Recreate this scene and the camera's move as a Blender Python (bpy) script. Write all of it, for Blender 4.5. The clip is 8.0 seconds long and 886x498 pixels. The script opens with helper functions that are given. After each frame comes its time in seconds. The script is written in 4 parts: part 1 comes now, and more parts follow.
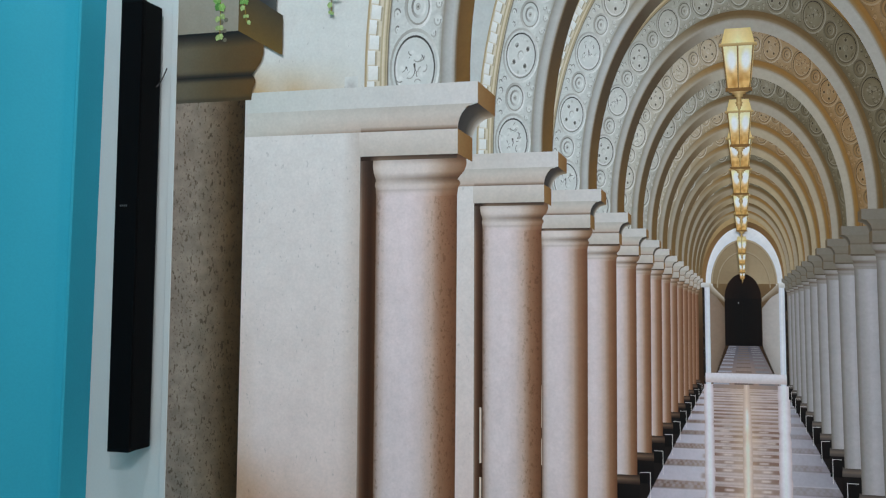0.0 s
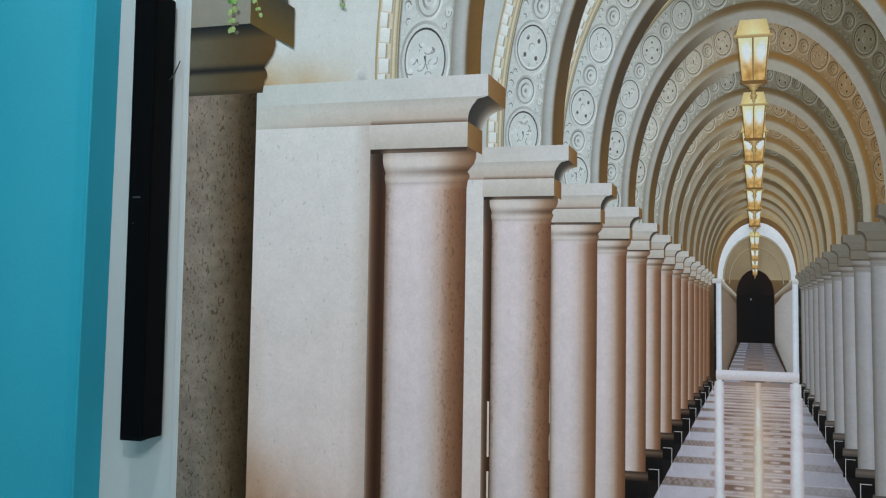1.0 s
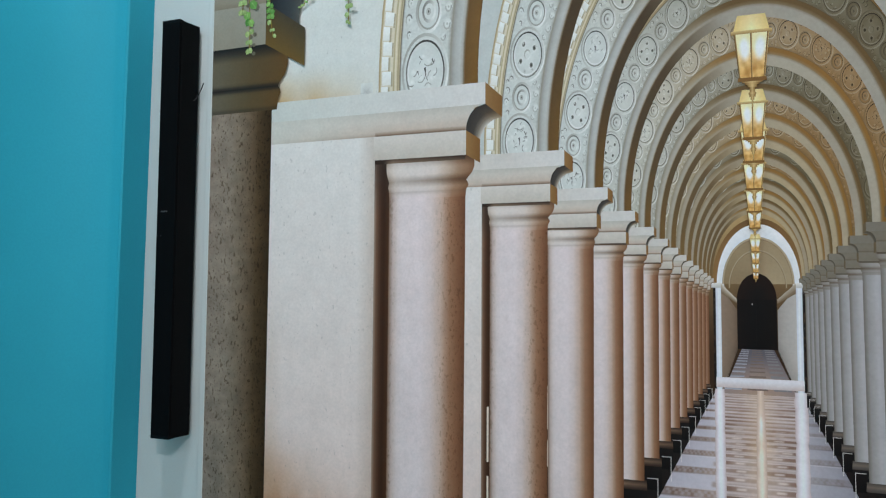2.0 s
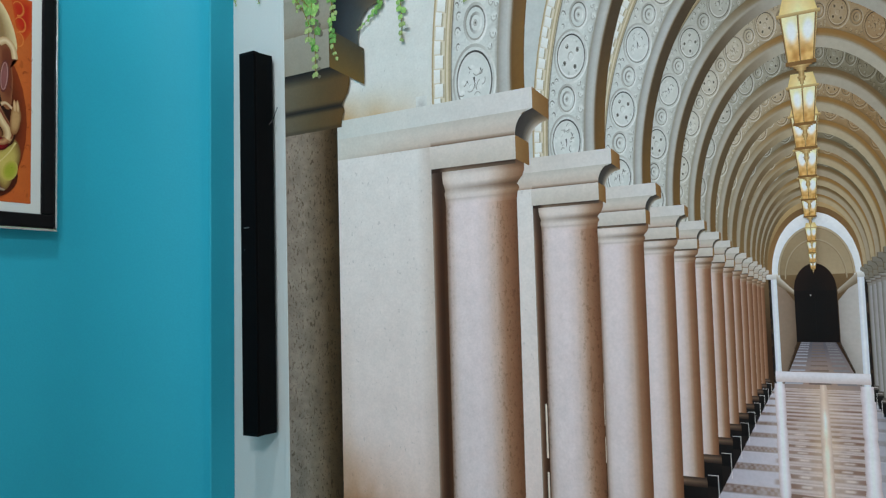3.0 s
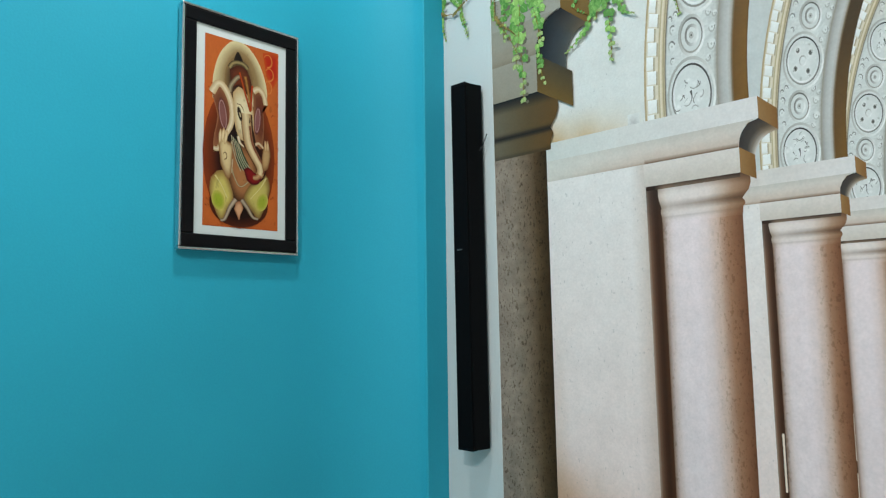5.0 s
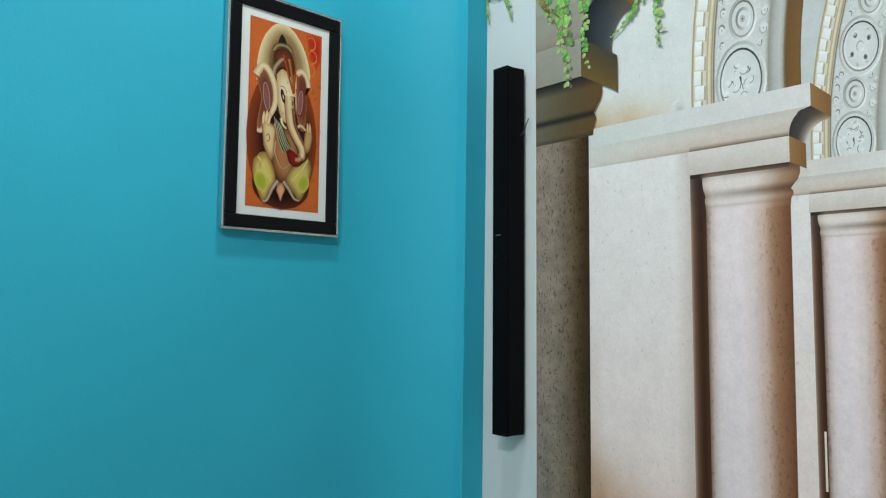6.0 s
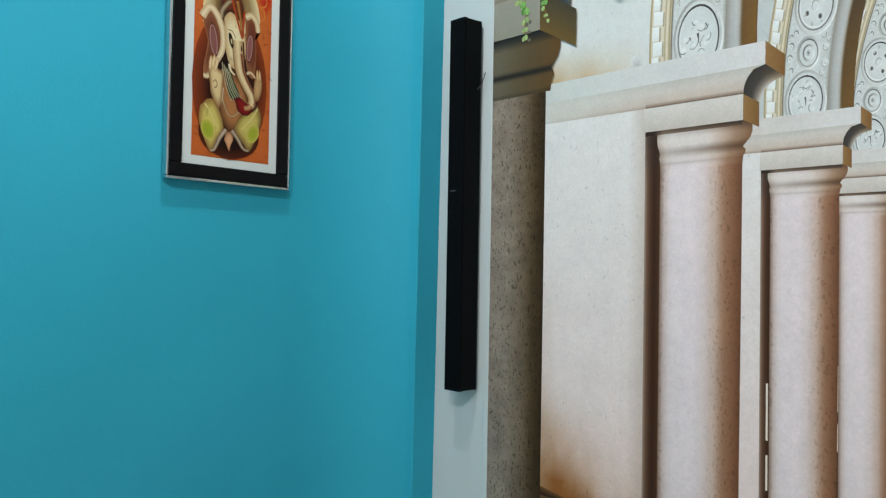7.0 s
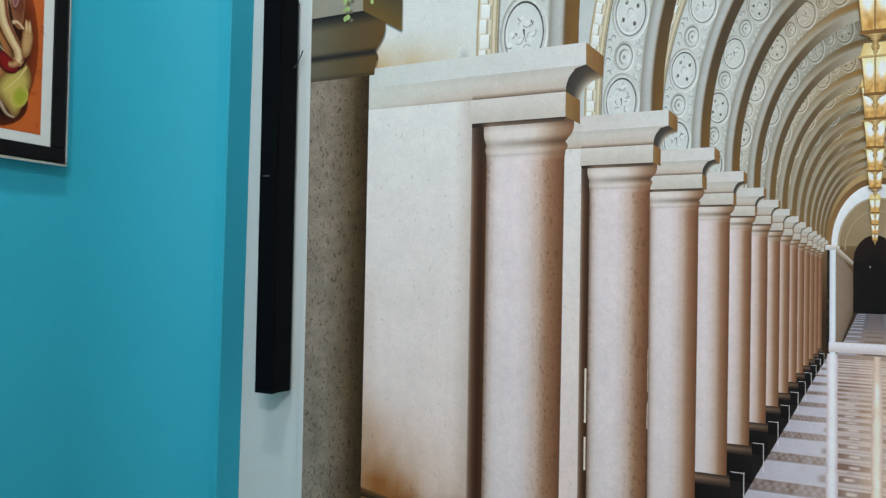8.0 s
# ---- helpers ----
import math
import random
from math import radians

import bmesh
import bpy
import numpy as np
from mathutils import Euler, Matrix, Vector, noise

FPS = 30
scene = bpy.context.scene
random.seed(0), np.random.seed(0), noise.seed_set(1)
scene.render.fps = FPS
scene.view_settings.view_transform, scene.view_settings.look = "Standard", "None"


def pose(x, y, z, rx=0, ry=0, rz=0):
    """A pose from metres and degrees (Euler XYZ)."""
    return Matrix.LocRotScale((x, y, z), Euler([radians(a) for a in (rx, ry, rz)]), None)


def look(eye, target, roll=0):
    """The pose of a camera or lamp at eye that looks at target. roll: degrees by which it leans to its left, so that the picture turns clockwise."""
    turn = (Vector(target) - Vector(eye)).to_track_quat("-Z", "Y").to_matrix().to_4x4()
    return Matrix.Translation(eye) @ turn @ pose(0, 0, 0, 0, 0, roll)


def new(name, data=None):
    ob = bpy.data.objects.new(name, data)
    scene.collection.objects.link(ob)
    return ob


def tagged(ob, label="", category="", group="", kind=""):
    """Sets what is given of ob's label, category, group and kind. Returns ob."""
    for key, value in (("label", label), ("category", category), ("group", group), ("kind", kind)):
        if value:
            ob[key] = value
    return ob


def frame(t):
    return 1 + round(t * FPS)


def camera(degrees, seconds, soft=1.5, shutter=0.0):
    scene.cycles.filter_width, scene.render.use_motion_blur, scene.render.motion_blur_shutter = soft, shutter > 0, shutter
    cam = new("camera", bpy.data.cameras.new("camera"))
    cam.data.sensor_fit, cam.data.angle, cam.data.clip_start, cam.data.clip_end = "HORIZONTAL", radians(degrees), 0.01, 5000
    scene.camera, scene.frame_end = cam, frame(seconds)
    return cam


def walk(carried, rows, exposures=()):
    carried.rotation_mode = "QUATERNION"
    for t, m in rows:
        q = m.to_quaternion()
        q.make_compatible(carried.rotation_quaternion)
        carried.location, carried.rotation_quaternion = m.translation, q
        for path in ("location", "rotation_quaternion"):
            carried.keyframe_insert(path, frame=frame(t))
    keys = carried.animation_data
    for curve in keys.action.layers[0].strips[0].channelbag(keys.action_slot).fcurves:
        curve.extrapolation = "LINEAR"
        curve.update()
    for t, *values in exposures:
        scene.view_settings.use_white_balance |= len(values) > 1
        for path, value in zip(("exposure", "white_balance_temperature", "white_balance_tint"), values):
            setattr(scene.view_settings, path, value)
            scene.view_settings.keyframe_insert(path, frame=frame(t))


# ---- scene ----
cam = camera(65.8, 8.0, 1.2, 0.12)

PATH = [
    (0, (0.242, -1.265, 1.42), (-0.142, 0.694, 1.535), 0.3),
    (0.5, (0.233, -1.264, 1.419), (-0.154, 0.696, 1.513), 0.7),
    (1, (0.262, -1.257, 1.42), (-0.18, 0.691, 1.516), 0.8),
    (1.2, (0.271, -1.252, 1.42), (-0.183, 0.693, 1.526), 0.5),
    (2.3, (0.48, -1.226, 1.424), (-0.311, 0.608, 1.535), 0.2),
    (2.5, (0.505, -1.222, 1.425), (-0.349, 0.583, 1.538), -0.2),
    (3, (0.54, -1.234, 1.422), (-0.433, 0.509, 1.542), -1.6),
    (3.5, (0.544, -1.24, 1.418), (-0.563, 0.42, 1.56), -2.1),
    (4, (0.522, -1.264, 1.414), (-0.694, 0.315, 1.584), -1.9),
    (4.5, (0.507, -1.279, 1.415), (-0.796, 0.227, 1.604), -1.6),
    (5, (0.495, -1.293, 1.416), (-0.889, 0.137, 1.615), -1.1),
    (5.2, (0.494, -1.292, 1.416), (-0.926, 0.102, 1.616), -0.9),
    (6.3, (0.508, -1.276, 1.419), (-0.975, 0.06, 1.55), 0.5),
    (6.5, (0.511, -1.269, 1.419), (-0.96, 0.082, 1.517), 0.7),
    (7, (0.484, -1.276, 1.402), (-0.894, 0.173, 1.447), 1.0),
    (7.5, (0.431, -1.273, 1.401), (-0.727, 0.357, 1.427), 1.2),
    (8, (0.367, -1.268, 1.389), (-0.486, 0.54, 1.436), 1.0),
]
walk(cam, [(t, look(eye, target, roll)) for t, eye, target, roll in PATH],
     [(0.0, -0.14, 6520, 16), (1.0, -0.13, 6500, 14), (2.5, -0.08, 6500, 13), (3.5, -0.10, 6500, 11), (4.5, -0.08, 6500, 10), (5.0, 0.12, 6650, 10), (6.5, 0.13, 6700, 12), (7.5, 0.12, 6700, 13), (8.0, 0.11, 6650, 13)])

# ---- light ----
world = bpy.data.worlds.new("world")
scene.world = world
world.use_nodes = True
world.node_tree.nodes["Background"].inputs[0].default_value = (0.8, 0.9, 1.0, 1)
world.node_tree.nodes["Background"].inputs[1].default_value = 0.05

CEILING = 2.75
# first lamp follows the soundbar's shadow; the other three are added, unseen fill
ASSUMED_LIGHTS = [(-0.42, -0.70, 29.0), (1.3, -1.1, 10.0), (0.6, -2.0, 86.0), (-0.3, -2.5, 26.0)]
for lx, ly, power in ASSUMED_LIGHTS:
    lamp = bpy.data.lights.new("assumed_lamp", "SPOT")
    lamp.energy, lamp.color = power, (0.94, 1.0, 1.04)
    lamp.spot_size, lamp.spot_blend, lamp.shadow_soft_size = radians(168), 0.45, 0.05
    new("assumed_lamp", lamp).matrix_world = pose(lx, ly, CEILING - 0.03)

# ---- materials ----


def lin(r, g, b):
    """Linear colour from eight-bit values."""
    return tuple(((c / 255 + 0.055) / 1.055) ** 2.4 if c > 10 else c / 255 / 12.92 for c in (r, g, b))


def material(name, colour, rough=0.5, metal=0.0, grain=0.0, scale=60.0, bump=0.0, blotch=0.0, blotch_scale=3.0, spec=0.5):
    """A procedural surface with fine grain, large blotches and relief."""
    mat = bpy.data.materials.new(name)
    mat.use_nodes = True
    nt = mat.node_tree
    bsdf = nt.nodes["Principled BSDF"]
    bsdf.inputs["Roughness"].default_value = rough
    bsdf.inputs["Metallic"].default_value = metal
    bsdf.inputs["Specular IOR Level"].default_value = spec
    tex = nt.nodes.new("ShaderNodeTexCoord")
    last = nt.nodes.new("ShaderNodeRGB")
    last.outputs[0].default_value = (*colour, 1)
    last = last.outputs[0]
    for amount, sc in ((grain, scale), (blotch, blotch_scale)):
        if amount:
            last = vary(nt, last, tex.outputs["Object"], sc, amount)
    nt.links.new(last, bsdf.inputs["Base Color"])
    if bump:
        relief(nt, bsdf, tex.outputs["Object"], scale, bump)
    return mat


def vary(nt, colour, coord, sc, amount):
    n = nt.nodes.new("ShaderNodeTexNoise")
    n.inputs["Scale"].default_value = sc
    n.inputs["Detail"].default_value = 4
    nt.links.new(coord, n.inputs["Vector"])
    r = nt.nodes.new("ShaderNodeMapRange")
    r.inputs["From Min"].default_value, r.inputs["From Max"].default_value = 0.25, 0.75
    r.inputs["To Min"].default_value, r.inputs["To Max"].default_value = 1 - amount, 1 + amount
    nt.links.new(n.outputs["Fac"], r.inputs["Value"])
    m = nt.nodes.new("ShaderNodeVectorMath")
    m.operation = "MULTIPLY"
    nt.links.new(colour, m.inputs[0])
    nt.links.new(r.outputs["Result"], m.inputs[1])
    return m.outputs["Vector"]


def relief(nt, bsdf, coord, sc, strength):
    n = nt.nodes.new("ShaderNodeTexNoise")
    n.inputs["Scale"].default_value = sc
    n.inputs["Detail"].default_value = 3
    nt.links.new(coord, n.inputs["Vector"])
    b = nt.nodes.new("ShaderNodeBump")
    b.inputs["Strength"].default_value = strength
    b.inputs["Distance"].default_value = 0.002
    nt.links.new(n.outputs["Fac"], b.inputs["Height"])
    nt.links.new(b.outputs["Normal"], bsdf.inputs["Normal"])


def multiply(nt, colour, by):
    m = nt.nodes.new("ShaderNodeVectorMath")
    m.operation = "MULTIPLY"
    nt.links.new(colour, m.inputs[0])
    if isinstance(by, tuple):
        m.inputs[1].default_value = by
    else:
        nt.links.new(by, m.inputs[1])
    return m.outputs["Vector"]


def noise_map(nt, coord, sc, detail, lo, hi, to_lo, to_hi, offset=None):
    """A noise mapped from lo..hi to a new range; with an offset, the slope of the noise, as of a carving lit from one side."""
    n = nt.nodes.new("ShaderNodeTexNoise")
    n.inputs["Scale"].default_value, n.inputs["Detail"].default_value = sc, detail
    nt.links.new(coord, n.inputs["Vector"])
    value = n.outputs["Fac"]
    if offset:
        n.inputs["Distortion"].default_value = 1.2
        add = nt.nodes.new("ShaderNodeVectorMath")
        add.inputs[1].default_value = offset
        nt.links.new(coord, add.inputs[0])
        n2 = nt.nodes.new("ShaderNodeTexNoise")
        n2.inputs["Scale"].default_value, n2.inputs["Detail"].default_value, n2.inputs["Distortion"].default_value = sc, detail, 1.2
        nt.links.new(add.outputs["Vector"], n2.inputs["Vector"])
        diff = nt.nodes.new("ShaderNodeMath")
        diff.operation = "SUBTRACT"
        nt.links.new(value, diff.inputs[0])
        nt.links.new(n2.outputs["Fac"], diff.inputs[1])
        value = diff.outputs["Value"]
    r = nt.nodes.new("ShaderNodeMapRange")
    r.inputs["From Min"].default_value, r.inputs["From Max"].default_value = lo, hi
    r.inputs["To Min"].default_value, r.inputs["To Max"].default_value = to_lo, to_hi
    nt.links.new(value, r.inputs["Value"])
    return r.outputs["Result"]


def print_material(name, speckle, low, size, rough=0.5, tint=(1, 1, 1), mottle=0.04, carved=0, brown=False):
    """Printed paper: the ink of each piece, with the printed plaster's pores, stains or carving."""
    mat = bpy.data.materials.new(name)
    mat.use_nodes = True
    nt = mat.node_tree
    bsdf = nt.nodes["Principled BSDF"]
    bsdf.inputs["Roughness"].default_value = rough
    bsdf.inputs["Specular IOR Level"].default_value = 0.16
    tex = nt.nodes.new("ShaderNodeTexCoord")
    coord = tex.outputs["Object"]
    ink = nt.nodes.new("ShaderNodeVertexColor")
    ink.layer_name = "ink"
    last = vary(nt, ink.outputs["Color"], coord, 14, mottle)
    last = vary(nt, last, coord, 55, mottle * 0.9)
    last = vary(nt, last, coord, 190, 0.055)
    if carved:
        last = multiply(nt, last, noise_map(nt, coord, carved, 2, -0.16, 0.16, 0.93, 1.05, (0.16 / carved, 0, -0.22 / carved)))
    if speckle:
        stretch = nt.nodes.new("ShaderNodeMapping")
        stretch.inputs["Scale"].default_value = (1, 1, 0.55)
        nt.links.new(coord, stretch.inputs["Vector"])
        for sc, keep in ((size, speckle), (size * 2.1, speckle * 1.06)):
            spot = noise_map(nt, stretch.outputs["Vector"], sc, 2, keep, keep + 0.05, 0.0, 1.0)
            if brown:
                bw = nt.nodes.new("ShaderNodeRGBToBW")
                nt.links.new(ink.outputs["Color"], bw.inputs["Color"])
                pick = nt.nodes.new("ShaderNodeMapRange")
                pick.inputs["From Min"].default_value, pick.inputs["From Max"].default_value = 0.36, 0.66
                pick.inputs["To Min"].default_value, pick.inputs["To Max"].default_value = 1.0, 0.12
                nt.links.new(bw.outputs["Val"], pick.inputs["Value"])
                both = nt.nodes.new("ShaderNodeMath")
                both.operation = "MULTIPLY"
                nt.links.new(spot, both.inputs[0])
                nt.links.new(pick.outputs["Result"], both.inputs[1])
                spot = both.outputs["Value"]
            blend = nt.nodes.new("ShaderNodeMix")
            blend.data_type = "VECTOR"
            nt.links.new(spot, blend.inputs["Factor"])
            nt.links.new(last, blend.inputs[4])
            nt.links.new(multiply(nt, last, tuple(low * c for c in tint)), blend.inputs[5])
            last = blend.outputs[1]
    nt.links.new(last, bsdf.inputs["Base Color"])
    relief(nt, bsdf, coord, 400, 0.08)
    return mat


TEAL = material("teal_wall_paint", (0.022, 0.378, 0.512), 0.58, spec=0.18, grain=0.03, scale=220, bump=0.12, blotch=0.05, blotch_scale=2.2)
WHITE = material("white_wall_paint", (0.60, 0.655, 0.650), 0.5, grain=0.02, scale=200, bump=0.10, blotch=0.03)
CEIL = material("ceiling_white", (0.80, 0.80, 0.78), 0.8, grain=0.02, scale=90, bump=0.05, blotch=0.02)
CREAM = material("cream_wall_paint", (0.72, 0.70, 0.66), 0.6, grain=0.02, scale=200, bump=0.1, blotch=0.03)
TILE = material("beige_floor", (0.58, 0.54, 0.49), 0.35, grain=0.06, scale=30, bump=0.02, blotch=0.06)
BLACK = material("black_plastic", (0.0030, 0.0038, 0.0046), 0.5, spec=0.10, grain=0.10, scale=300, bump=0.03)
CLOTH = material("black_grille_cloth", (0.0032, 0.0040, 0.0048), 0.8, spec=0.05, grain=0.25, scale=900, bump=0.25)
LOGO = material("grey_logo_print", (0.075, 0.078, 0.082), 0.45)
WIRE = material("dark_wire", (0.02, 0.02, 0.022), 0.5)
CHROME = material("brushed_silver", (0.62, 0.63, 0.64), 0.22, metal=1.0, grain=0.08, scale=120)
FRAME = material("black_frame_lacquer", (0.005, 0.005, 0.006), 0.35, spec=0.12, grain=0.15, scale=80, bump=0.02)
MATBOARD = material("off_white_mat_board", (0.60, 0.645, 0.62), 0.75, grain=0.02, scale=300)
METAL = material("white_lamp_trim", (0.8, 0.8, 0.8), 0.4)
NAIL = material("steel_nail", (0.35, 0.34, 0.33), 0.4, metal=1.0)
PRINT = print_material("printed_mural_paper", 0.685, 0.80, 150)
SMOOTH = print_material("printed_mural_smooth", 0, 1, 1)
GRANITE = print_material("printed_mural_granite", 0.605, 0.48, 165, tint=(1.05, 0.98, 0.88), mottle=0.20)
STONE = print_material("printed_mural_stone", 0.60, 0.76, 170, tint=(1.0, 0.97, 0.92), mottle=0.055, brown=True)
CARVED = [print_material("printed_mural_carving", 0, 1, 1, carved=30.0 * (1.1 + k)) for k in range(15)]
CANVAS = print_material("painted_canvas", 0.66, 0.75, 60, 0.55)
GLOW = bpy.data.materials.new("lamp_diffuser")
GLOW.use_nodes = True
GLOW.node_tree.nodes["Principled BSDF"].inputs["Emission Color"].default_value = (1, 0.97, 0.92, 1)
GLOW.node_tree.nodes["Principled BSDF"].inputs["Emission Strength"].default_value = 4.0

# ---- building helpers ----


def part(name, bm, mat, parent=None, label="", smooth=False):
    """Links a bmesh as one mesh object, under a thing or a part if given."""
    me = bpy.data.meshes.new(name)
    bm.normal_update()
    bm.to_mesh(me)
    bm.free()
    if smooth:
        for p in me.polygons:
            p.use_smooth = True
    me.materials.append(mat)
    ob = new(name, me)
    if parent:
        ob.parent = parent
    if label:
        ob["label"] = label
    return ob


def box(lo, hi, bevel=0.0, segments=2):
    bm = bmesh.new()
    bmesh.ops.create_cube(bm, size=1)
    for v in bm.verts:
        v.co = [lo[k] + (v.co[k] + 0.5) * (hi[k] - lo[k]) for k in range(3)]
    if bevel:
        bmesh.ops.bevel(bm, geom=bm.edges[:], offset=bevel, segments=segments, profile=0.5, affect="EDGES")
    return bm


def tube(points, radius, sides=8):
    """A round wire along points."""
    bm = bmesh.new()
    rings = []
    for k, p in enumerate(points):
        a, b = Vector(points[max(k - 1, 0)]), Vector(points[min(k + 1, len(points) - 1)])
        q = (b - a).to_track_quat("Z", "Y")
        rings.append([bm.verts.new(Vector(p) + q @ Vector((radius * math.cos(2 * math.pi * j / sides), radius * math.sin(2 * math.pi * j / sides), 0))) for j in range(sides)])
    for r, s in zip(rings, rings[1:]):
        for j in range(sides):
            bm.faces.new((r[j], r[(j + 1) % sides], s[(j + 1) % sides], s[j]))
    bm.faces.new(rings[0][::-1])
    bm.faces.new(rings[-1])
    return bm


def disc(x, y, z, radius, depth, sides=32):
    bm = bmesh.new()
    bmesh.ops.create_cone(bm, cap_ends=True, segments=sides, radius1=radius, radius2=radius, depth=depth, matrix=Matrix.Translation((x, y, z)))
    return bm


# ---- the room ----
WEST, EAST, SOUTH, PIER, PIER_Y = -0.90, 2.4, -3.2, -0.755, -0.076
floor = tagged(part("floor", box((WEST - 0.15, SOUTH - 0.15, -0.12), (EAST + 0.15, 0.15, 0.0)), TILE), "plain beige polished floor of the room", "floor", kind="structure")
ceiling = tagged(part("ceiling", box((WEST - 0.15, SOUTH - 0.15, CEILING), (EAST + 0.15, 0.15, CEILING + 0.12)), CEIL), "plain white painted ceiling", "ceiling", kind="structure")
wall_north = tagged(part("wall_north", box((WEST, 0.0, 0), (EAST, 0.15, CEILING)), WHITE), "white wall that carries the printed mural", "wall", kind="structure")
wall_west = tagged(part("wall_west", box((WEST - 0.15, SOUTH, 0), (WEST, 0.15, CEILING)), TEAL), "teal blue painted plaster wall", "wall", kind="structure")


def pier_mesh(sweep=68, steps=40):
    """The corner pier, run into the wall by a wide hollow added for soft shading."""
    bm = bmesh.new()
    bend = [radians(sweep) * ((k + 0.5) / steps) ** 1.5 for k in range(steps)]  # tightens towards the pier
    step = (PIER - 0.006 - WEST) / sum(math.sin(b) for b in bend)
    hollow = [(PIER - 0.006, PIER_Y)]
    for b in reversed(bend):
        hollow.append((hollow[-1][0] - step * math.sin(b), hollow[-1][1] - step * math.cos(b)))
    start = hollow[-1][1]
    block = [(WEST - 0.01, start), (WEST - 0.01, -0.0005), (PIER, -0.0005), (PIER, PIER_Y + 0.003), (PIER - 0.003, PIER_Y), hollow[0]]
    for plan, smooth in ((hollow, True), (block, False)):
        # the face beside the white wall leans a little
        low = [bm.verts.new((x - (0.005 if x > PIER - 0.0065 else 0), y, 0)) for x, y in plan]
        top = [bm.verts.new((x + (0.022 if x > PIER - 0.0065 else 0), y, CEILING)) for x, y in plan]
        for k in range(len(plan) - 1):
            f = bm.faces.new((low[k], low[k + 1], top[k + 1], top[k]))
            f.smooth = smooth
            f.normal_update()
            if smooth and f.normal.y > 0:
                f.normal_flip()
    return bm


wall_pier = tagged(part("wall_pier", pier_mesh(), TEAL), "narrow teal painted pier in the corner", "wall", kind="structure")
wall_south = tagged(part("wall_south", box((WEST, SOUTH - 0.15, 0), (EAST, SOUTH, CEILING)), CREAM), "plain cream painted wall", "wall", kind="structure")
wall_east = tagged(part("wall_east", box((EAST, SOUTH, 0), (EAST + 0.15, 0.15, CEILING)), CREAM), "plain cream painted wall", "wall", kind="structure")

# unseen fittings, added where these lamps hang
for lx, ly, power in ASSUMED_LIGHTS:
    fitting = tagged(new("assumed_downlight"), "assumed round white recessed ceiling downlight, lit, out of view", "downlight", "ceiling downlights")
    fitting.location = (lx, ly, CEILING)
    part("trim_ring", disc(0, 0, -0.004, 0.075, 0.008), METAL, fitting)
    part("diffuser", disc(0, 0, -0.010, 0.055, 0.004), GLOW, fitting)

# ---- the printed mural: a colonnade in one-point perspective on flat paper ----
VX, VZ = 0.522, 1.380  # the print's vanishing point on the wall
LEFT, RIGHT, LOW, HIGH = -0.569, 2.25, 0.09, 2.70
GAIN = 1.14  # paper white against the darkest ink
mural = tagged(new("wall_mural"), "photo mural wallpaper of a long vaulted colonnade, pasted on the wall", "mural")
layer = [0]
SHARED_LEVEL = ("printed_medallion", "printed_curl")  # many side by side on one level


def tone(c, k=1.0):
    return tuple(min(0.94, v ** 1.14 * GAIN * k * p) for v, p in zip(lin(*c), (1.055, 1.0, 0.995)))


def mix(a, b, f):
    f = max(0.0, min(1.0, f))
    return tuple(x + (y - x) * f for x, y in zip(a, b))


def ramp(stops, u):
    """Colour at u along (place, colour) stops."""
    for (p, c), (q, d) in zip(stops, stops[1:]):
        if u <= q:
            return mix(c, d, (u - p) / (q - p) if q > p else 1)
    return stops[-1][1]


